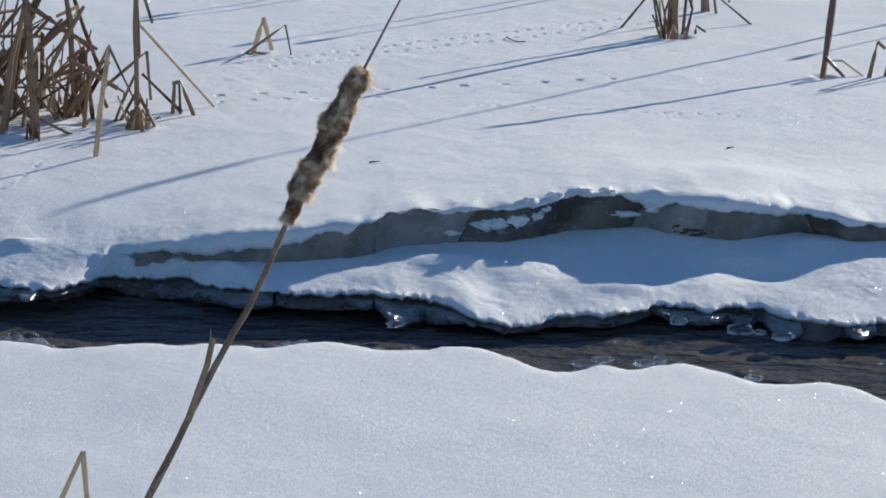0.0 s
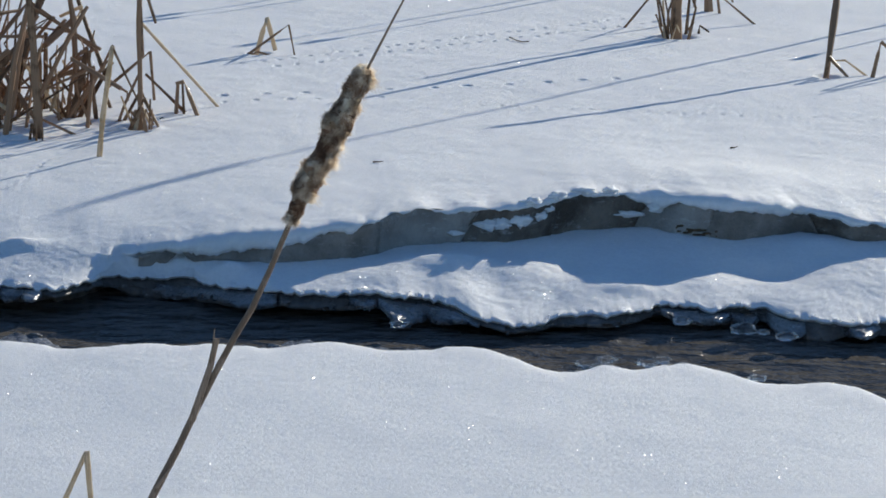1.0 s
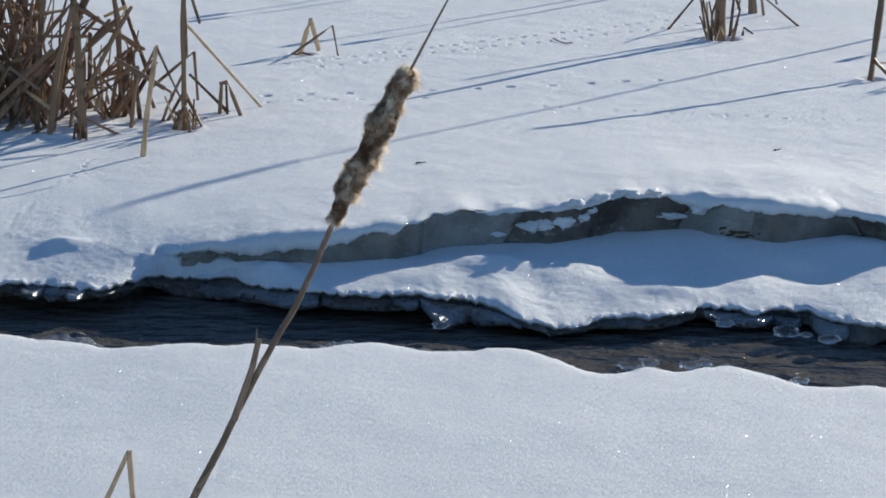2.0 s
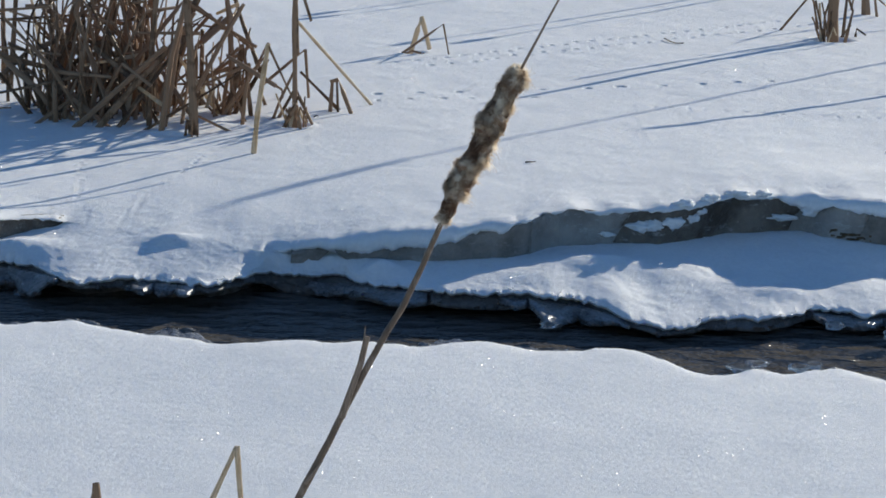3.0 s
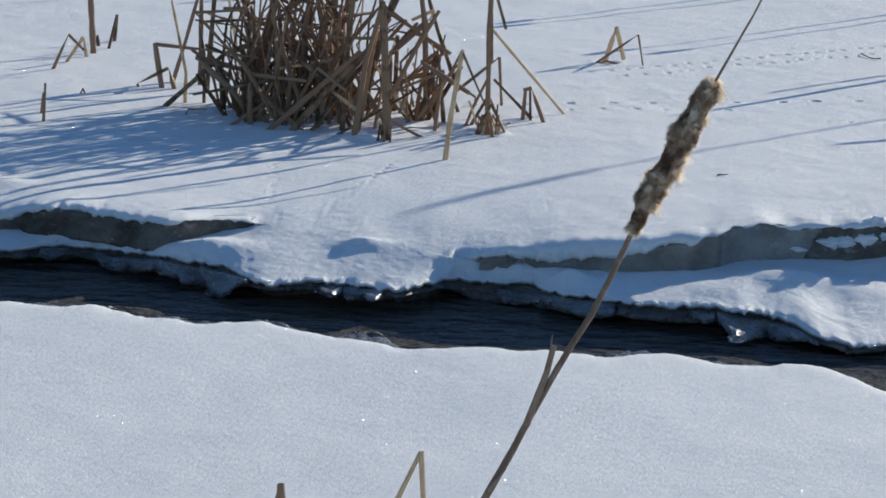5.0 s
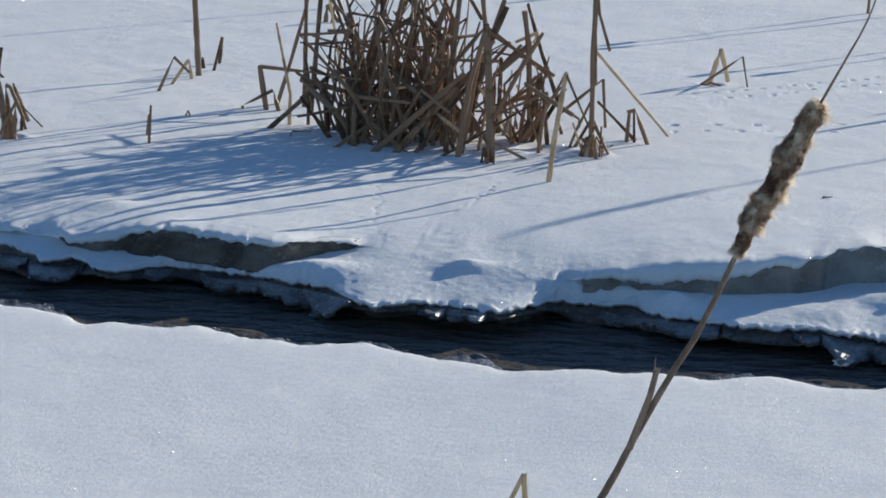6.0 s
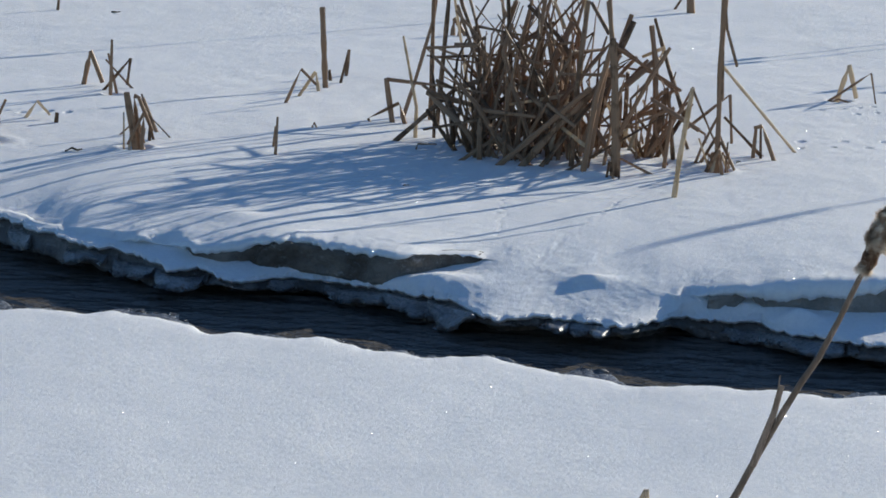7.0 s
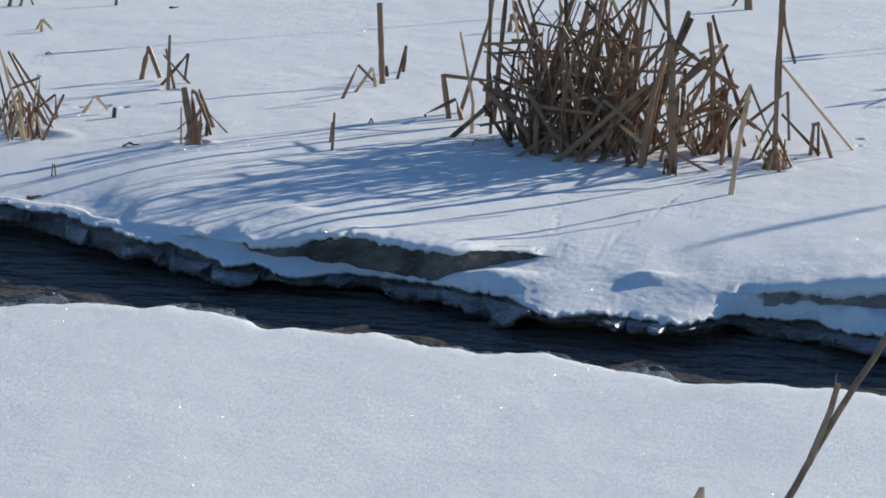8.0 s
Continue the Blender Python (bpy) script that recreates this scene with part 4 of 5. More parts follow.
blade(CLUMP_PLANT, 0.091, 0.0130, 0.0091, (0.014, 0.000), (0.047, 0.115), (0.086, 0.263), (0.097, 0.380))
blade(CLUMP_PLANT, 0.064, 0.0144, 0.0101, (0.088, 0.000), (0.088, 0.151), (0.088, 0.411))
blade(CLUMP_PLANT, -0.026, 0.0170, 0.0119, (0.120, 0.000), (0.139, 0.310), (0.141, 0.438))
blade(CLUMP_PLANT, -0.191, 0.0083, 0.0058, (0.136, 0.000), (0.135, 0.121), (0.121, 0.202), (0.299, 0.218))
blade(CLUMP_PLANT, 0.208, 0.0088, 0.0062, (0.174, 0.000), (0.156, 0.103), (0.124, 0.279), (0.109, 0.381), pale=True)
blade(CLUMP_PLANT, 0.107, 0.0130, 0.0091, (0.262, 0.000), (0.220, 0.137), (0.156, 0.294), (0.130, 0.394))
blade(CLUMP_PLANT, -0.541, 0.0262, 0.0196, (0.617, 0.000), (0.606, 0.218), (0.597, 0.322))
blade(CLUMP_PLANT, -0.168, 0.0194, 0.0136, (0.528, 0.000), (0.580, 0.227), (0.609, 0.328))
blade(CLUMP_PLANT, -0.460, 0.0119, 0.0084, (0.543, 0.000), (0.563, 0.136), (0.588, 0.310), (0.574, 0.467))
blade(CLUMP_PLANT, -0.349, 0.0108, 0.0076, (0.485, 0.000), (0.509, 0.209), (0.515, 0.425), pale=True)
blade(CLUMP_PLANT, -0.437, 0.0133, 0.0093, (0.440, 0.000), (0.496, 0.094), (0.546, 0.178), (0.608, 0.268))
blade(CLUMP_PLANT, -0.153, 0.0083, 0.0058, (0.527, 0.000), (0.452, 0.052), pale=True)
blade(CLUMP_PLANT, -0.188, 0.0166, 0.0116, (0.606, 0.000), (0.608, 0.190))
blade(CLUMP_PLANT, -0.149, 0.0111, 0.0078, (0.631, 0.000), (0.636, 0.088), pale=True)
blade(CLUMP_PLANT, -0.064, 0.0085, 0.0056, (0.652, 0.000), (0.665, 0.053), (0.640, 0.102), pale=True)
blade(CLUMP_PLANT, -0.315, 0.0190, 0.0133, (0.678, 0.000), (0.705, 0.120), (0.712, 0.174))
blade(CLUMP_PLANT, -0.207, 0.0221, 0.0154, (0.686, 0.000), (0.675, 0.224), (0.662, 0.309))
blade(CLUMP_PLANT, 0.293, 0.0134, 0.0093, (0.724, 0.000), (0.677, 0.134), (0.637, 0.258))
blade(CLUMP_PLANT, -0.191, 0.0111, 0.0077, (0.600, 0.000), (0.617, 0.079), (0.696, 0.257), (0.643, 0.231), pale=True)
blade(CLUMP_PLANT, -0.223, 0.0124, 0.0087, (0.596, 0.000), (0.595, 0.153), (0.657, 0.228))
blade(CLUMP_PLANT, -0.318, 0.0122, 0.0085, (0.735, 0.000), (0.723, 0.121), (0.713, 0.175))
blade(CLUMP_PLANT, -0.745, 0.0139, 0.0127, (0.766, 0.000), (0.774, 0.094), (0.795, 0.249), pale=True)
blade(CLUMP_PLANT, -0.745, 0.0076, 0.0051, (0.795, 0.249), (0.833, 0.168), (0.858, 0.117))
blade(CLUMP_PLANT, -0.181, 0.0083, 0.0069, (0.764, 0.000), (0.748, 0.051), (0.858, 0.148), (0.868, 0.030))
blade(CLUMP_PLANT, -0.227, 0.0096, 0.0067, (0.943, 0.000), (0.850, 0.099))
blade(CLUMP_PLANT, -0.351, 0.0081, 0.0057, (0.788, 0.000), (0.805, 0.050), (0.837, 0.120))
blade(CLUMP_PLANT, -0.347, 0.0081, 0.0057, (0.801, 0.000), (0.844, 0.086))
blade(CLUMP_PLANT, -0.351, 0.0067, 0.0047, (0.875, 0.000), (0.839, 0.093))
blade(CLUMP_PLANT, -0.356, 0.0121, 0.0094, (0.772, 0.000), (0.797, 0.008))
blade(CLUMP_PLANT, -0.504, 0.0079, 0.0055, (0.708, 0.000), (0.618, 0.040))
blade(CLUMP_PLANT, -0.077, 0.0084, 0.0059, (0.800, 0.000), (0.798, 0.028), (0.661, 0.112))
blade(CLUMP_PLANT, -0.127, 0.0070, 0.0049, (0.650, 0.000), (0.641, 0.045), (0.509, 0.044))
blade(CLUMP_PLANT, -0.141, 0.0098, 0.0068, (0.259, 0.000), (0.288, 0.151), (0.359, 0.295), (0.367, 0.434))
blade(CLUMP_PLANT, -0.236, 0.0137, 0.0096, (0.327, 0.000), (0.326, 0.209), (0.310, 0.428))
blade(CLUMP_PLANT, -0.310, 0.0122, 0.0086, (0.378, 0.000), (0.396, 0.224), (0.420, 0.442))
blade(CLUMP_PLANT, -0.478, 0.0180, 0.0153, (0.390, 0.000), (0.475, 0.103, 0.020), (0.538, 0.168, 0.040), (0.568, 0.200, 0.060))
blade(CLUMP_PLANT, -0.468, 0.0132, 0.0112, (0.413, 0.000), (0.317, 0.060, 0.050))
blade(CLUMP_PLANT, -0.278, 0.0223, 0.0190, (0.416, 0.069), (0.435, 0.226, 0.020), (0.474, 0.312, 0.040))
blade(CLUMP_PLANT, -0.428, 0.0133, 0.0113, (0.407, 0.040), (0.378, 0.110, 0.020), (0.349, 0.183, 0.040))
blade(CLUMP_PLANT, -0.438, 0.0157, 0.0134, (0.477, 0.097), (0.370, 0.174, 0.050))
blade(CLUMP_PLANT, -0.498, 0.0102, 0.0086, (0.543, 0.059), (0.474, 0.095, 0.050), pale=True)
blade(CLUMP_PLANT, -0.448, 0.0133, 0.0113, (0.504, 0.000), (0.508, 0.188, 0.020), (0.525, 0.388, 0.040))
blade(CLUMP_PLANT, -0.458, 0.0108, 0.0092, (0.525, 0.038), (0.558, 0.167, 0.050))
blade(CLUMP_PLANT, -0.508, 0.0143, 0.0122, (0.539, 0.000), (0.559, 0.174, 0.020), (0.591, 0.299, 0.040), (0.576, 0.395, 0.060))
blade(CLUMP_PLANT, -0.358, 0.0196, 0.0167, (0.564, 0.159), (0.592, 0.253, 0.020), (0.626, 0.332, 0.040))
blade(CLUMP_PLANT, -0.418, 0.0121, 0.0103, (0.610, 0.077), (0.667, 0.192, 0.020), (0.718, 0.283, 0.040))
blade(CLUMP_PLANT, -0.248, 0.0174, 0.0148, (0.612, 0.172), (0.681, 0.230, 0.050))
blade(CLUMP_PLANT, -0.378, 0.0122, 0.0104, (0.633, 0.035), (0.645, 0.077, 0.050), pale=True)
blade(CLUMP_PLANT, -0.458, 0.0120, 0.0102, (0.801, 0.105), (0.739, 0.138, 0.020), (0.684, 0.166, 0.040))
blade(CLUMP_PLANT, -0.258, 0.0149, 0.0127, (0.248, 0.000), (0.276, 0.145, 0.020), (0.332, 0.354, 0.040))
blade(CLUMP_PLANT, -0.318, 0.0123, 0.0105, (0.326, 0.000), (0.336, 0.158, 0.020), (0.377, 0.364, 0.040))
blade(CLUMP_PLANT, -0.338, 0.0123, 0.0104, (0.488, 0.238), (0.446, 0.291, 0.020), (0.372, 0.356, 0.040))
blade(CLUMP_PLANT, -0.218, 0.0113, 0.0096, (0.454, 0.294), (0.420, 0.352, 0.050), pale=True)
blade(CLUMP_PLANT, -0.278, 0.0124, 0.0105, (0.566, 0.295), (0.517, 0.361, 0.050))
blade(CLUMP_PLANT, -0.238, 0.0106, 0.0090, (0.308, 0.143), (0.236, 0.213, 0.020), (0.187, 0.334, 0.040))
blade(CLUMP_PLANT, -0.268, 0.0124, 0.0106, (0.222, 0.000), (0.221, 0.086, 0.050))
blade(CLUMP_PLANT, -0.328, 0.0135, 0.0115, (0.274, 0.000), (0.243, 0.153, 0.050))
blade(CLUMP_PLANT, -0.248, 0.0100, 0.0085, (0.211, 0.079), (0.106, 0.133, 0.050))
blade(CLUMP_PLANT, -0.298, 0.0087, 0.0074, (0.271, 0.134), (0.267, 0.272, 0.020), (0.244, 0.251, 0.040), (0.189, 0.245, 0.060))
blade(CLUMP_PLANT, -0.358, 0.0147, 0.0125, (0.438, 0.000), (0.426, 0.149, 0.020), (0.388, 0.209, 0.040))
blade(CLUMP_PLANT, -0.398, 0.0134, 0.0114, (0.366, 0.000), (0.371, 0.118, 0.020), (0.323, 0.249, 0.040), (0.338, 0.315, 0.060))
blade(CLUMP_PLANT, -0.388, 0.0110, 0.0093, (0.465, 0.000), (0.464, 0.054, 0.050))
blade(CLUMP_PLANT, -0.408, 0.0158, 0.0134, (0.324, 0.000), (0.289, 0.027, 0.050))
LONE_STEM = plant("cattail_stalk", -0.241, 6.153, "tall dark cattail stalk with hanging leaf", "cattail stalk")
blade(LONE_STEM, 0.000, 0.0133, 0.0173, (0.000, 0.000), (-0.004, 0.253), (-0.002, 0.398), (-0.001, 0.515))
blade(LONE_STEM, 0.000, 0.0080, 0.0067, (-0.004, 0.417), (0.007, 0.333), (0.034, 0.249))
blade(LONE_STEM, -0.001, 0.0267, 0.0213, (-0.003, 0.000), (-0.008, 0.041))
blade(LONE_STEM, 0.000, 0.0080, 0.0056, (0.004, 0.167), (-0.000, 0.282))
p = plant("reed_leaf", -0.074, 6.426, "long pale straw leaf leaning onto the snow", "reed leaf")
blade(p, 0.000, 0.0070, 0.0083, (0.000, 0.000), (-0.174, 0.201), pale=True)
p = plant("reed_stump", -0.163, 6.322, "little dark triangle of folded reed", "reed stump", "broken reeds in the snow")
blade(p, 0.000, 0.0110, 0.0082, (0.000, 0.000), (0.004, 0.075))
blade(p, -0.001, 0.0082, 0.0057, (0.019, 0.000), (0.015, 0.078))
blade(p, -0.019, 0.0123, 0.0096, (0.052, 0.000), (0.019, 0.082), (0.001, 0.077))


def build_clump_fill():
    """The thicket of bent and broken leaves in the heart of the tussock."""
    rng = random.Random(21)
    cx, cy = -0.715, 6.33
    for k in range(185):
        a, r = rng.uniform(0, 2 * math.pi), math.sqrt(rng.random())
        x, y = cx + 0.19 * r * math.cos(a), cy + 0.20 * r * math.sin(a)
        beside = k % 10 == 0
        if beside:
            x, y = rng.uniform(-0.52, -0.36), rng.uniform(6.16, 6.42)
        gz = ground_z(x, y)
        side = (x - cx) * (0.3 if beside else 1.0)
        sort = rng.random()
        if k % 11 == 1:
            sort = 2.0
        w = rng.uniform(0.007, 0.0155)
        p = [(x, y, gz - 0.015)]
        if sort > 1:
            # fallen across the others
            way = rng.choice((-1, 1))
            run, up = rng.uniform(0.10, 0.28), rng.uniform(0.10, 0.30)
            p[0] = (x - way * run * 0.4, y - rng.uniform(0.0, 0.10), gz - 0.01)
            p.append((x + way * run * 0.6, y + rng.gauss(0, 0.04), gz + up))
        elif sort < 0.31:
            # snapped short
            tall, lean = rng.uniform(0.05, 0.17), rng.gauss(0, 0.75) + side * 1.2
            p.append((x + lean * tall, y + rng.gauss(0, 0.03), gz + tall))
        elif sort < 0.63:
            # folded over and hanging
            tall, lean = rng.uniform(0.10, 0.24 if beside else 0.30), rng.gauss(0, 0.38) - side * 0.5
            p.append((x + lean * tall * 0.4, y + rng.gauss(0, 0.02), gz + tall * 0.5))
            p.append((x + lean * tall, y + rng.gauss(0, 0.03), gz + tall))
            q, drop = rng.uniform(0.06, 0.20), rng.uniform(-0.3, 0.9)
            way = rng.choice((-1, 1)) if abs(x - cx) < 0.06 else (-1 if x > cx else 1)
            p.append((p[-1][0] + way * q, p[-1][1] + rng.gauss(0, 0.05), max(gz + 0.01, p[-1][2] - q * drop)))
        else:
            tall, lean = rng.uniform(0.14, 0.28) if beside else rng.uniform(0.25, 0.40), rng.gauss(0, 0.20) - side * 0.7
            bow = rng.gauss(0, 0.03)
            w *= 0.8
            p.append((x + lean * tall * 0.35 + bow, y + rng.gauss(0, 0.02), gz + tall * 0.4))
            p.append((x + lean * tall * 0.75 + bow, y + rng.gauss(0, 0.03), gz + tall * 0.8))
            p.append((x + lean * tall, y + rng.gauss(0, 0.04), gz + tall))
        p = [(min(max(u, cx - 0.27), cx + 0.40), v, h) for u, v, h in p]
        loc = CLUMP_PLANT.location
        line = [(u - loc.x, v - loc.y, h - loc.z) for u, v, h in p]
        part("leaf", blade_mesh("leaf", line, w, w * rng.uniform(0.35, 0.9), PALE_REED if rng.random() < 0.03 else REED, rng.uniform(-1.2, 1.2), 0.5, 0.004), CLUMP_PLANT)


build_clump_fill()


def tuft_fill(owner, rx, ry, count, tall, seed, ox=0.0, oy=0.0):
    rng = random.Random(seed)
    for _ in range(count):
        x, y = ox + rx * max(-1.2, min(1.2, rng.gauss(0, 1))), oy + rng.gauss(0, ry) * 0.6
        gz = ground_z(owner.location.x + x, owner.location.y + y) - owner.location.z
        h = tall * rng.uniform(0.3, 1.0)
        lean = rng.gauss(0, 0.28)
        p = [(x, y, gz - 0.01), (x + lean * h, y + rng.gauss(0, 0.02), gz + h)]
        if rng.random() < 0.55:
            q = h * rng.uniform(0.3, 0.9)
            p.append((p[1][0] + rng.choice((-1, 1)) * q * 0.5, p[1][1], max(gz + 0.004, gz + h - q)))
        w = rng.uniform(0.005, 0.011)
        part("leaf", blade_mesh("leaf", p, w, w * 0.7, PALE_REED if rng.random() < 0.3 else REED, rng.uniform(-1, 1), torn=0.003), owner)


tuft_fill(EDGE_BUNDLE, 0.05, 0.06, 18, 0.13, 31)
tuft_fill(DARK_STUMP, 0.022, 0.03, 5, 0.09, 32)
tuft_fill(RIGHT_TUFT, 0.03, 0.05, 8, 0.12, 33)
tuft_fill(LONE_STEM, 0.022, 0.04, 9, 0.085, 34)
tuft_fill(CLUMP_PLANT, 0.016, 0.02, 6, 0.05, 35, 0.616, -0.553)


def root_bits():
    """Dead stalks frozen in under the raised ice."""
    rng = random.Random(8)
    for k in range(22):
        x = rng.uniform(0.85, 0.97)
        y, z = foot_y(np.array([x]))[0] - 0.006, float(foot_z(x)) + rng.uniform(0.002, 0.016)
        pts = [(x, y, z), (x + rng.uniform(0.02, 0.05), y - 0.003, z + rng.uniform(-0.004, 0.004)), (x + rng.uniform(0.06, 0.09), y, z - rng.uniform(0, 0.006))]
        part("stalk", blade_mesh("stalk", pts, 0.005, 0.003, DEBRIS, rng.uniform(-0.5, 0.5), 0.6), LONG_LEDGE, "dark dead stalk frozen under the ice")


root_bits()


# ---- cattail in front ----
def tube_mesh(name, pts, radii, sides, material, wobble=0.0, seed=1):
    rng = random.Random(seed)
    pts = [Vector(p) for p in pts]
    verts, faces = [], []
    for i, (p, r) in enumerate(zip(pts, radii)):
        d = (pts[min(i + 1, len(pts) - 1)] - pts[max(i - 1, 0)]).normalized()
        s = d.cross(Vector((0, -1, 0))).normalized()
        o = s.cross(d)
        for j in range(sides):
            a = 2 * math.pi * j / sides
            rr = r * (1 + rng.uniform(-wobble, wobble))
            verts.append(p + (s * math.cos(a) + o * math.sin(a)) * rr)
    for i in range(len(pts) - 1):
        for j in range(sides):
            a, b = i * sides + j, i * sides + (j + 1) % sides
            faces.append((a, b, b + sides, a + sides))
    faces.append(tuple(reversed(range(sides))))
    e = (len(pts) - 1) * sides
    faces.append(tuple(e + j for j in range(sides)))
    return mesh_of(name, verts, faces, material)


def resample(pts, n):
    pts = [Vector(p) for p in pts]
    cum = [0.0]
    for a, b in zip(pts, pts[1:]):
        cum.append(cum[-1] + (b - a).length)
    out = []
    for i in range(n):
        s = cum[-1] * i / (n - 1)
        k = max(j for j in range(len(cum)) if cum[j] <= s + 1e-9)
        k = min(k, len(pts) - 2)
        out.append(pts[k].lerp(pts[k + 1], (s - cum[k]) / (cum[k + 1] - cum[k])))
    return out


# worn patches of the seed head, where the brown core shows: from, to along the head, side (1: sunward)
WORN = ((0.03, 0.15, 0), (0.19, 0.30, 1), (0.37, 0.53, -1), (0.46, 0.52, 0), (0.62, 0.70, 1), (0.82, 0.91, 0))


def worn(f, side):
    for f0, f1, way in WORN:
        if f0 < f < f1 and side * way > -0.15:
            return True
    return False


def lumpy_head(axis, radii):
    """The matted spike: swollen and sunken by turns."""
    me = tube_mesh("seed_head", axis, radii, 28, CORE, 0.04, 4)
    mid = [sum((v.co for v in me.vertices[i * 28:i * 28 + 28]), Vector()) / 28 for i in range(len(axis))]
    for i, v in enumerate(me.vertices):
        c = mid[i // 28]
        v.co = c + (v.co - c) * (1 + 0.26 * noise.noise(v.co * 60) + 0.22 * noise.noise(v.co * 170))
    return me


def fluff_mesh(axis, radii, count, seed, length, material, brown, sunward=0.0):
    """Thousands of silky seed hairs: matted on the spike, standing off it in soft tufts."""
    rng = random.Random(seed)
    verts, faces = [], []
    n = len(axis)
    for _ in range(count):
        f = rng.random() * (n - 1.001)
        i = int(f)
        a = rng.uniform(0, 2 * math.pi)
        if worn(f / n + rng.gauss(0, 0.02), math.cos(a)) != brown or rng.random() < sunward * (0.5 - 0.5 * math.cos(a)):
            continue
        p = axis[i].lerp(axis[i + 1], f - i)
        r = radii[i] + (radii[i + 1] - radii[i]) * (f - i)
        d = (axis[i + 1] - axis[i]).normalized()
        s = d.cross(Vector((0, -1, 0))).normalized()
        o = s.cross(d)
        ray = s * math.cos(a) + o * math.sin(a)
        root = p + ray * r * (0.88 + 0.20 * noise.noise((p + ray * r) * 60))
        lush = noise.noise(root * 60)
        comb = Vector((noise.noise(root * 80 + Vector((5, 0, 0))), noise.noise(root * 80 + Vector((0, 5, 0))), noise.noise(root * 80)))
        way = (ray * (0.3 + 1.3 * max(0.0, lush)) + comb * 1.8 + d * rng.uniform(-0.3, 0.7) + Vector((rng.gauss(0, 0.22), rng.gauss(0, 0.22), rng.gauss(0, 0.22)))).normalized()
        size = length * (0.6 + 1.0 * max(0.0, lush)) * rng.uniform(0.5, 1.3)
        bend = root + way * size * 0.55 + ray * size * 0.15
        tip = root + way * size + comb * size * 0.6 - Vector((0, 0, size * 0.2))
        across = way.cross(ray + Vector((0.01, 0.02, 0.03))).normalized() * rng.uniform(0.00010, 0.00022)
        k = len(verts)
        verts += [root - across, root + across, bend + across * 0.7, bend - across * 0.7, tip]
        faces += [(k, k + 1, k + 2, k + 3), (k + 3, k + 2, k + 4)]
    return mesh_of("seed_fluff", verts, faces, material, smooth=False)


def build_cattail():
    y = 3.25
    plant_ob = thing("cattail", (-0.157, y, 0), "leaning dry cattail with a fluffy brown seed head", "cattail")
    stem = [(0.0, 0, -0.02), (0.045, 0, 0.086), (0.079, 0, 0.155), (0.104, 0, 0.211), (0.128, 0, 0.260), (0.151, 0, 0.305), (0.170, 0, 0.338), (0.191, 0, 0.386), (0.217, 0, 0.451), (0.222, 0, 0.463)]
    pts = resample(stem, 40)
    part("stem", tube_mesh("stem", pts, [0.0056 - 0.0022 * i / 39 for i in range(40)], 9, STEM, 0.05), plant_ob, "grey-brown dry stem")
    head = resample([(0.2165, 0, 0.450), (0.2208, 0, 0.4593), (0.2295, 0, 0.4834), (0.2412, 0, 0.5081), (0.2542, 0, 0.5321), (0.2664, 0, 0.556), (0.2775, 0, 0.5805), (0.2870, 0, 0.6042), (0.2985, 0, 0.6279), (0.3055, 0, 0.6430), (0.3075, 0, 0.6465)], 44)
    lump = np.interp(np.linspace(0, 1, 44), (0, 0.04, 0.16, 0.22, 0.28, 0.31, 0.42, 0.52, 0.64, 0.72, 0.80, 0.85, 0.92, 0.97, 1.0),
                     (0.0065, 0.0095, 0.0118, 0.0158, 0.0166, 0.0142, 0.0148, 0.0158, 0.0190, 0.0178, 0.0146, 0.0140, 0.0152, 0.0140, 0.0085))
    core = part("seed_head", lumpy_head(head, [r * 0.86 for r in lump]), plant_ob, "dark brown bursting seed head")
    part("seed_fluff", fluff_mesh(head, lump, 56000, 6, 0.0070, FLUFF, False), core, "pale tan seed fluff")
    part("seed_fluff", fluff_mesh(head, lump, 42000, 12, 0.0035, BROWN_FLUFF, True), core, "short brown seed fluff")
    part("seed_fluff", fluff_mesh(head, lump, 9000, 9, 0.0150, FLUFF, False, 1.0), core, "long loose pale seed fluff")
    tip = resample([(0.309, 0, 0.646), (0.336, 0, 0.701), (0.352, 0, 0.733), (0.362, 0, 0.757), (0.370, 0, 0.785)], 14)
    part("spike", tube_mesh("spike", tip, [0.0019 - 0.0009 * i / 13 for i in range(14)], 7, STEM, 0.08), plant_ob, "thin dark bare spike")
    part("leaf", blade_mesh("leaf", [(0.095, -0.004, 0.19), (0.118, -0.006, 0.262), (0.125, -0.006, 0.296)], 0.010, 0.008, STEM, 0.3, torn=0.006), plant_ob)
    part("leaf", blade_mesh("leaf", [(0.121, -0.005, 0.285), (0.123, -0.004, 0.312)], 0.003, 0.001, STEM, 0.3), plant_ob)
    part("leaf", blade_mesh("leaf", [(0.05, -0.005, 0.10), (0.072, -0.006, 0.132)], 0.006, 0.002, STEM, 0.3), plant_ob)


build_cattail()


# ---- tall cattails past the edge of the view, known by their shadows ----
def tall_cattail(x, y, h, lean):
    p = plant("cattail", x, y, "tall dry cattail standing in the far snow", "cattail", "tall cattails behind")
    pts = resample([(0, 0, -0.02), (lean * 0.4, 0, h * 0.5), (lean, 0, h)], 14)
    part("stem", tube_mesh("stem", pts, [(0.007 if h > 1 else 0.0054) * (1 - 0.43 * i / 13) for i in range(14)], 7, REED, 0.05), p)
    top = resample([(lean * 0.86, 0, h * 0.86), (lean, 0, h)], 8)
    part("seed_head", tube_mesh("seed_head", top, [0.006, 0.011, 0.012, 0.012, 0.012, 0.012, 0.011, 0.005], 10, CORE, 0.12), p)


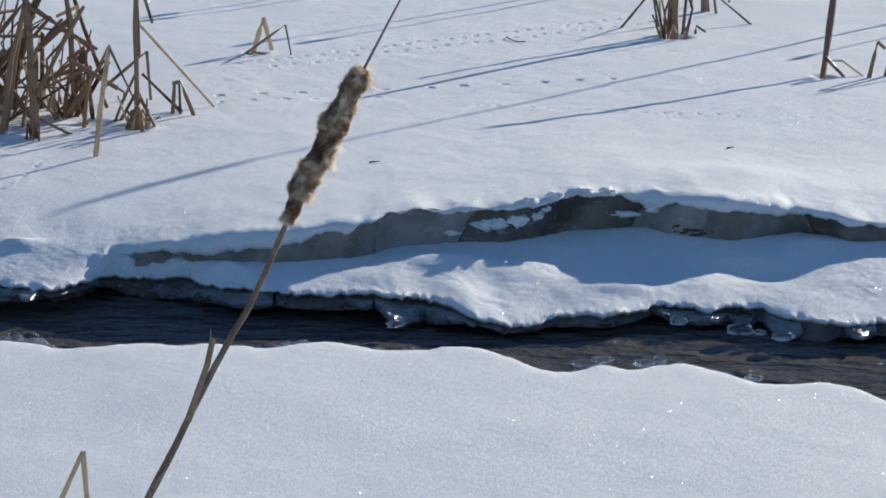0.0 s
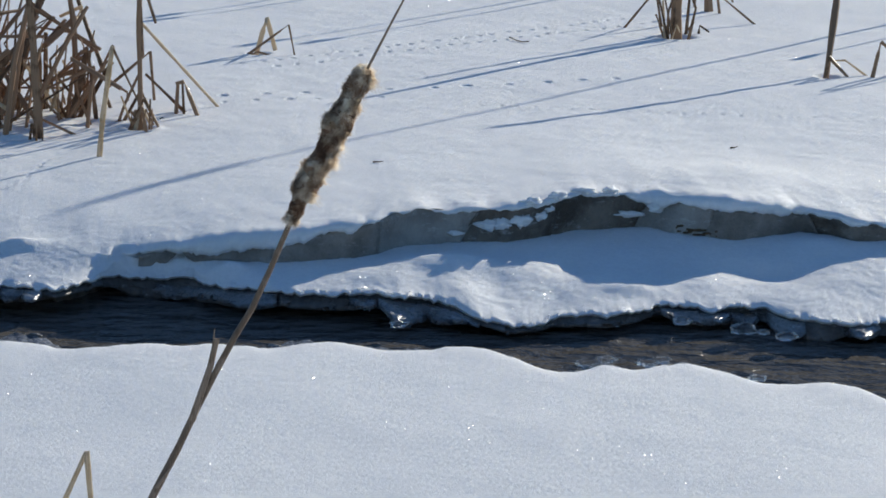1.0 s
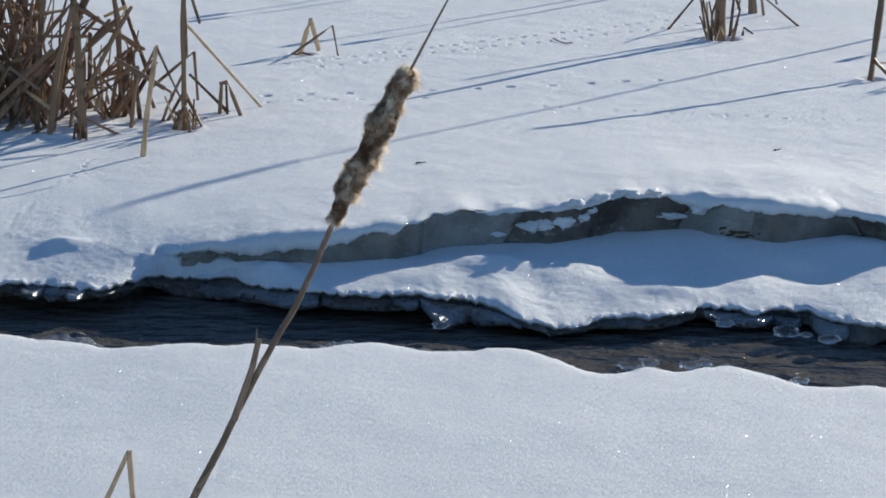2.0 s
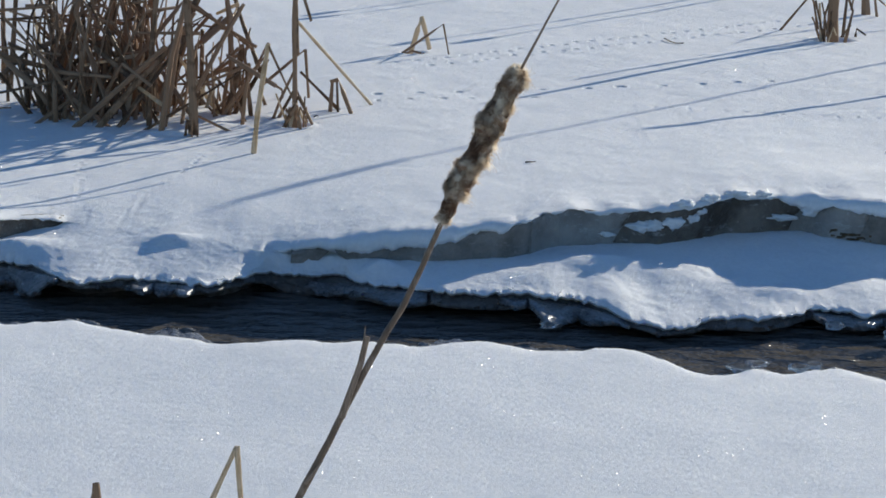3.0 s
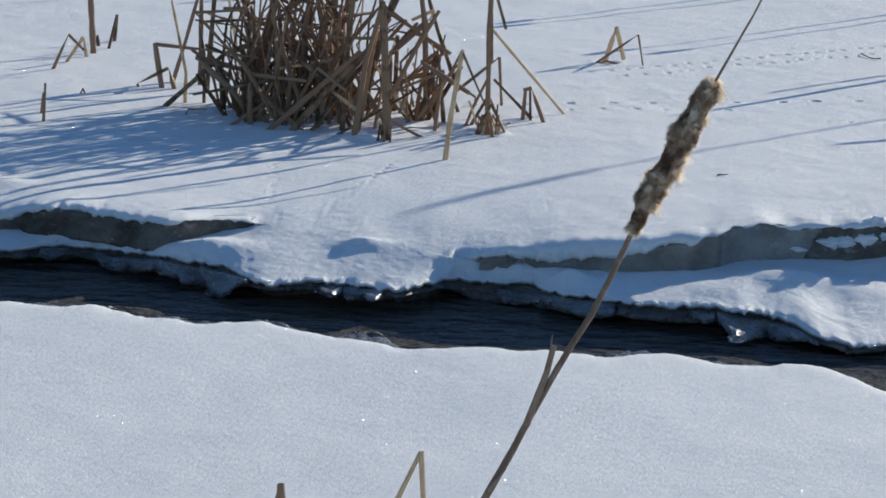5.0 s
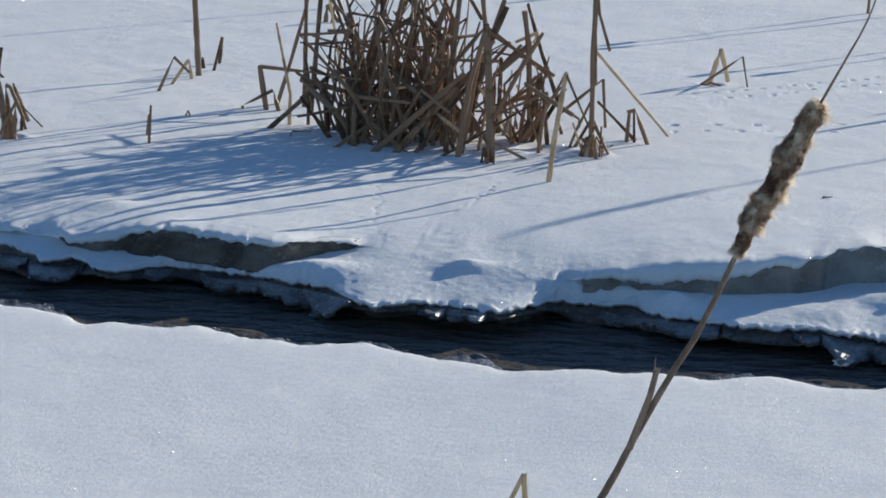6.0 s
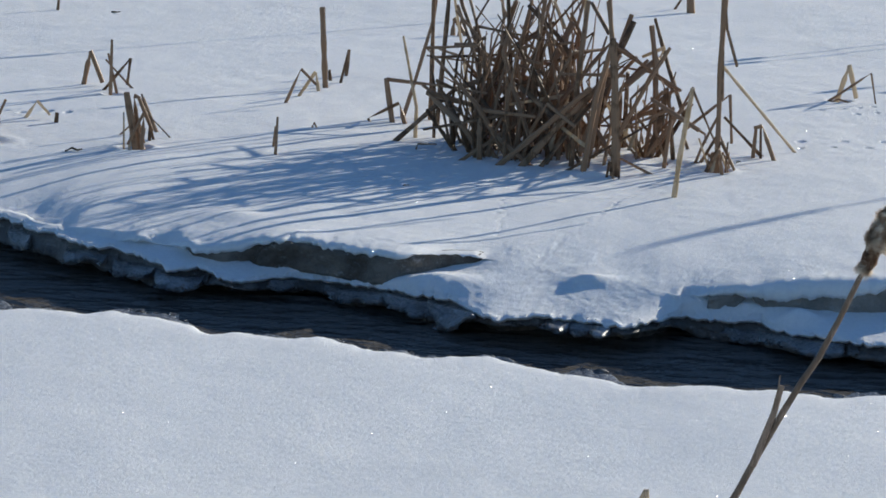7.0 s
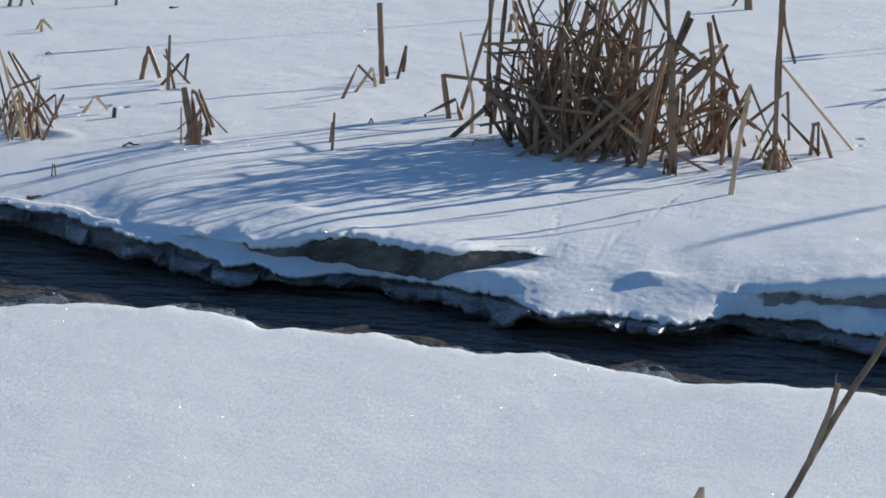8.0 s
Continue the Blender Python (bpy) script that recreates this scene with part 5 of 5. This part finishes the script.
for spec in ((2.25, 8.31, 1.21, 0.02), (2.30, 8.17, 0.36, 0.01), (1.06, 8.60, 0.52, 0.03), (1.16, 8.62, 0.50, 0.06),
             (-1.05, 8.56, 0.56, -0.10), (0.55, 8.85, 0.40, 0.02), (0.62, 8.80, 0.42, -0.03)):
    tall_cattail(*spec)


# ---- scraps on the snow ----
def scrap(x, y, size, seed):
    rng = random.Random(seed)
    n = rng.choice((2, 3))
    pts = [(0, 0, 0.0015)]
    for _ in range(n):
        pts.append((pts[-1][0] + size * rng.uniform(0.3, 0.8), rng.uniform(-0.4, 0.4) * size, 0.002 + rng.uniform(0, 0.25) * size))
    me = blade_mesh("dead_leaf_scrap", pts, size * 0.35, size * 0.12, DEBRIS, rng.uniform(-1, 1), 0.4)
    ob = new("dead_leaf_scrap", me)
    ob.location = (x, y, ground_z(x, y))
    tagged(ob, "small curled dead leaf scrap lying on snow", "leaf scrap", "scraps on the snow")


for k, (x, y, s) in enumerate(((0.285, 5.745, 0.012), (-1.77, 5.98, 0.028), (-1.86, 5.54, 0.032), (-2.36, 7.20, 0.018), (-2.28, 8.22, 0.020),
                               (1.13, 6.0, 0.012), (-0.20, 6.25, 0.012), (-0.93, 5.80, 0.01))):
    scrap(x, y, s, 40 + k)


def twig():
    pts = resample([(0, 0, 0.004), (0.003, -0.02, 0.006), (0.012, -0.05, 0.004), (0.028, -0.075, 0.003), (0.048, -0.085, 0.006)], 16)
    ob = new("twig", tube_mesh("twig", pts, [0.0016] * 16, 6, DEBRIS, 0.1))
    ob.location = (0.766, 7.60, ground_z(0.766, 7.60))
    tagged(ob, "thin dark curved twig lying on snow", "twig")


twig()


# ---- unseen woods, added far behind to be mirrored in the water ----
def build_unseen_woods():
    rng = random.Random(9)
    verts, faces = [], []
    for k in range(240):
        a = radians(rng.uniform(-34, 27))
        d = rng.uniform(42, 60)
        x, y, h = math.sin(a) * d, math.cos(a) * d, rng.uniform(9.5, 17)
        tiers = 9
        for t in range(tiers):
            z0, r = h * (0.03 + 0.95 * t / tiers), (2.6 - 2.3 * t / tiers) * rng.uniform(0.8, 1.1)
            n = 9
            b = len(verts)
            verts.append((x, y, z0 + h / tiers * 1.7))
            for j in range(n):
                q = 2 * math.pi * j / n + t
                rr = r * rng.uniform(0.75, 1.2)
                verts.append((x + math.cos(q) * rr, y + math.sin(q) * rr, z0 + rng.uniform(-0.4, 0.4)))
            for j in range(n):
                faces.append((b, b + 1 + j, b + 1 + (j + 1) % n))
    tagged(new("woods", mesh_of("woods", verts, faces, WOODS_GREY, smooth=False)), "unseen conifer woods added far behind for the water to mirror", "woods", kind="stuff")


build_unseen_woods()
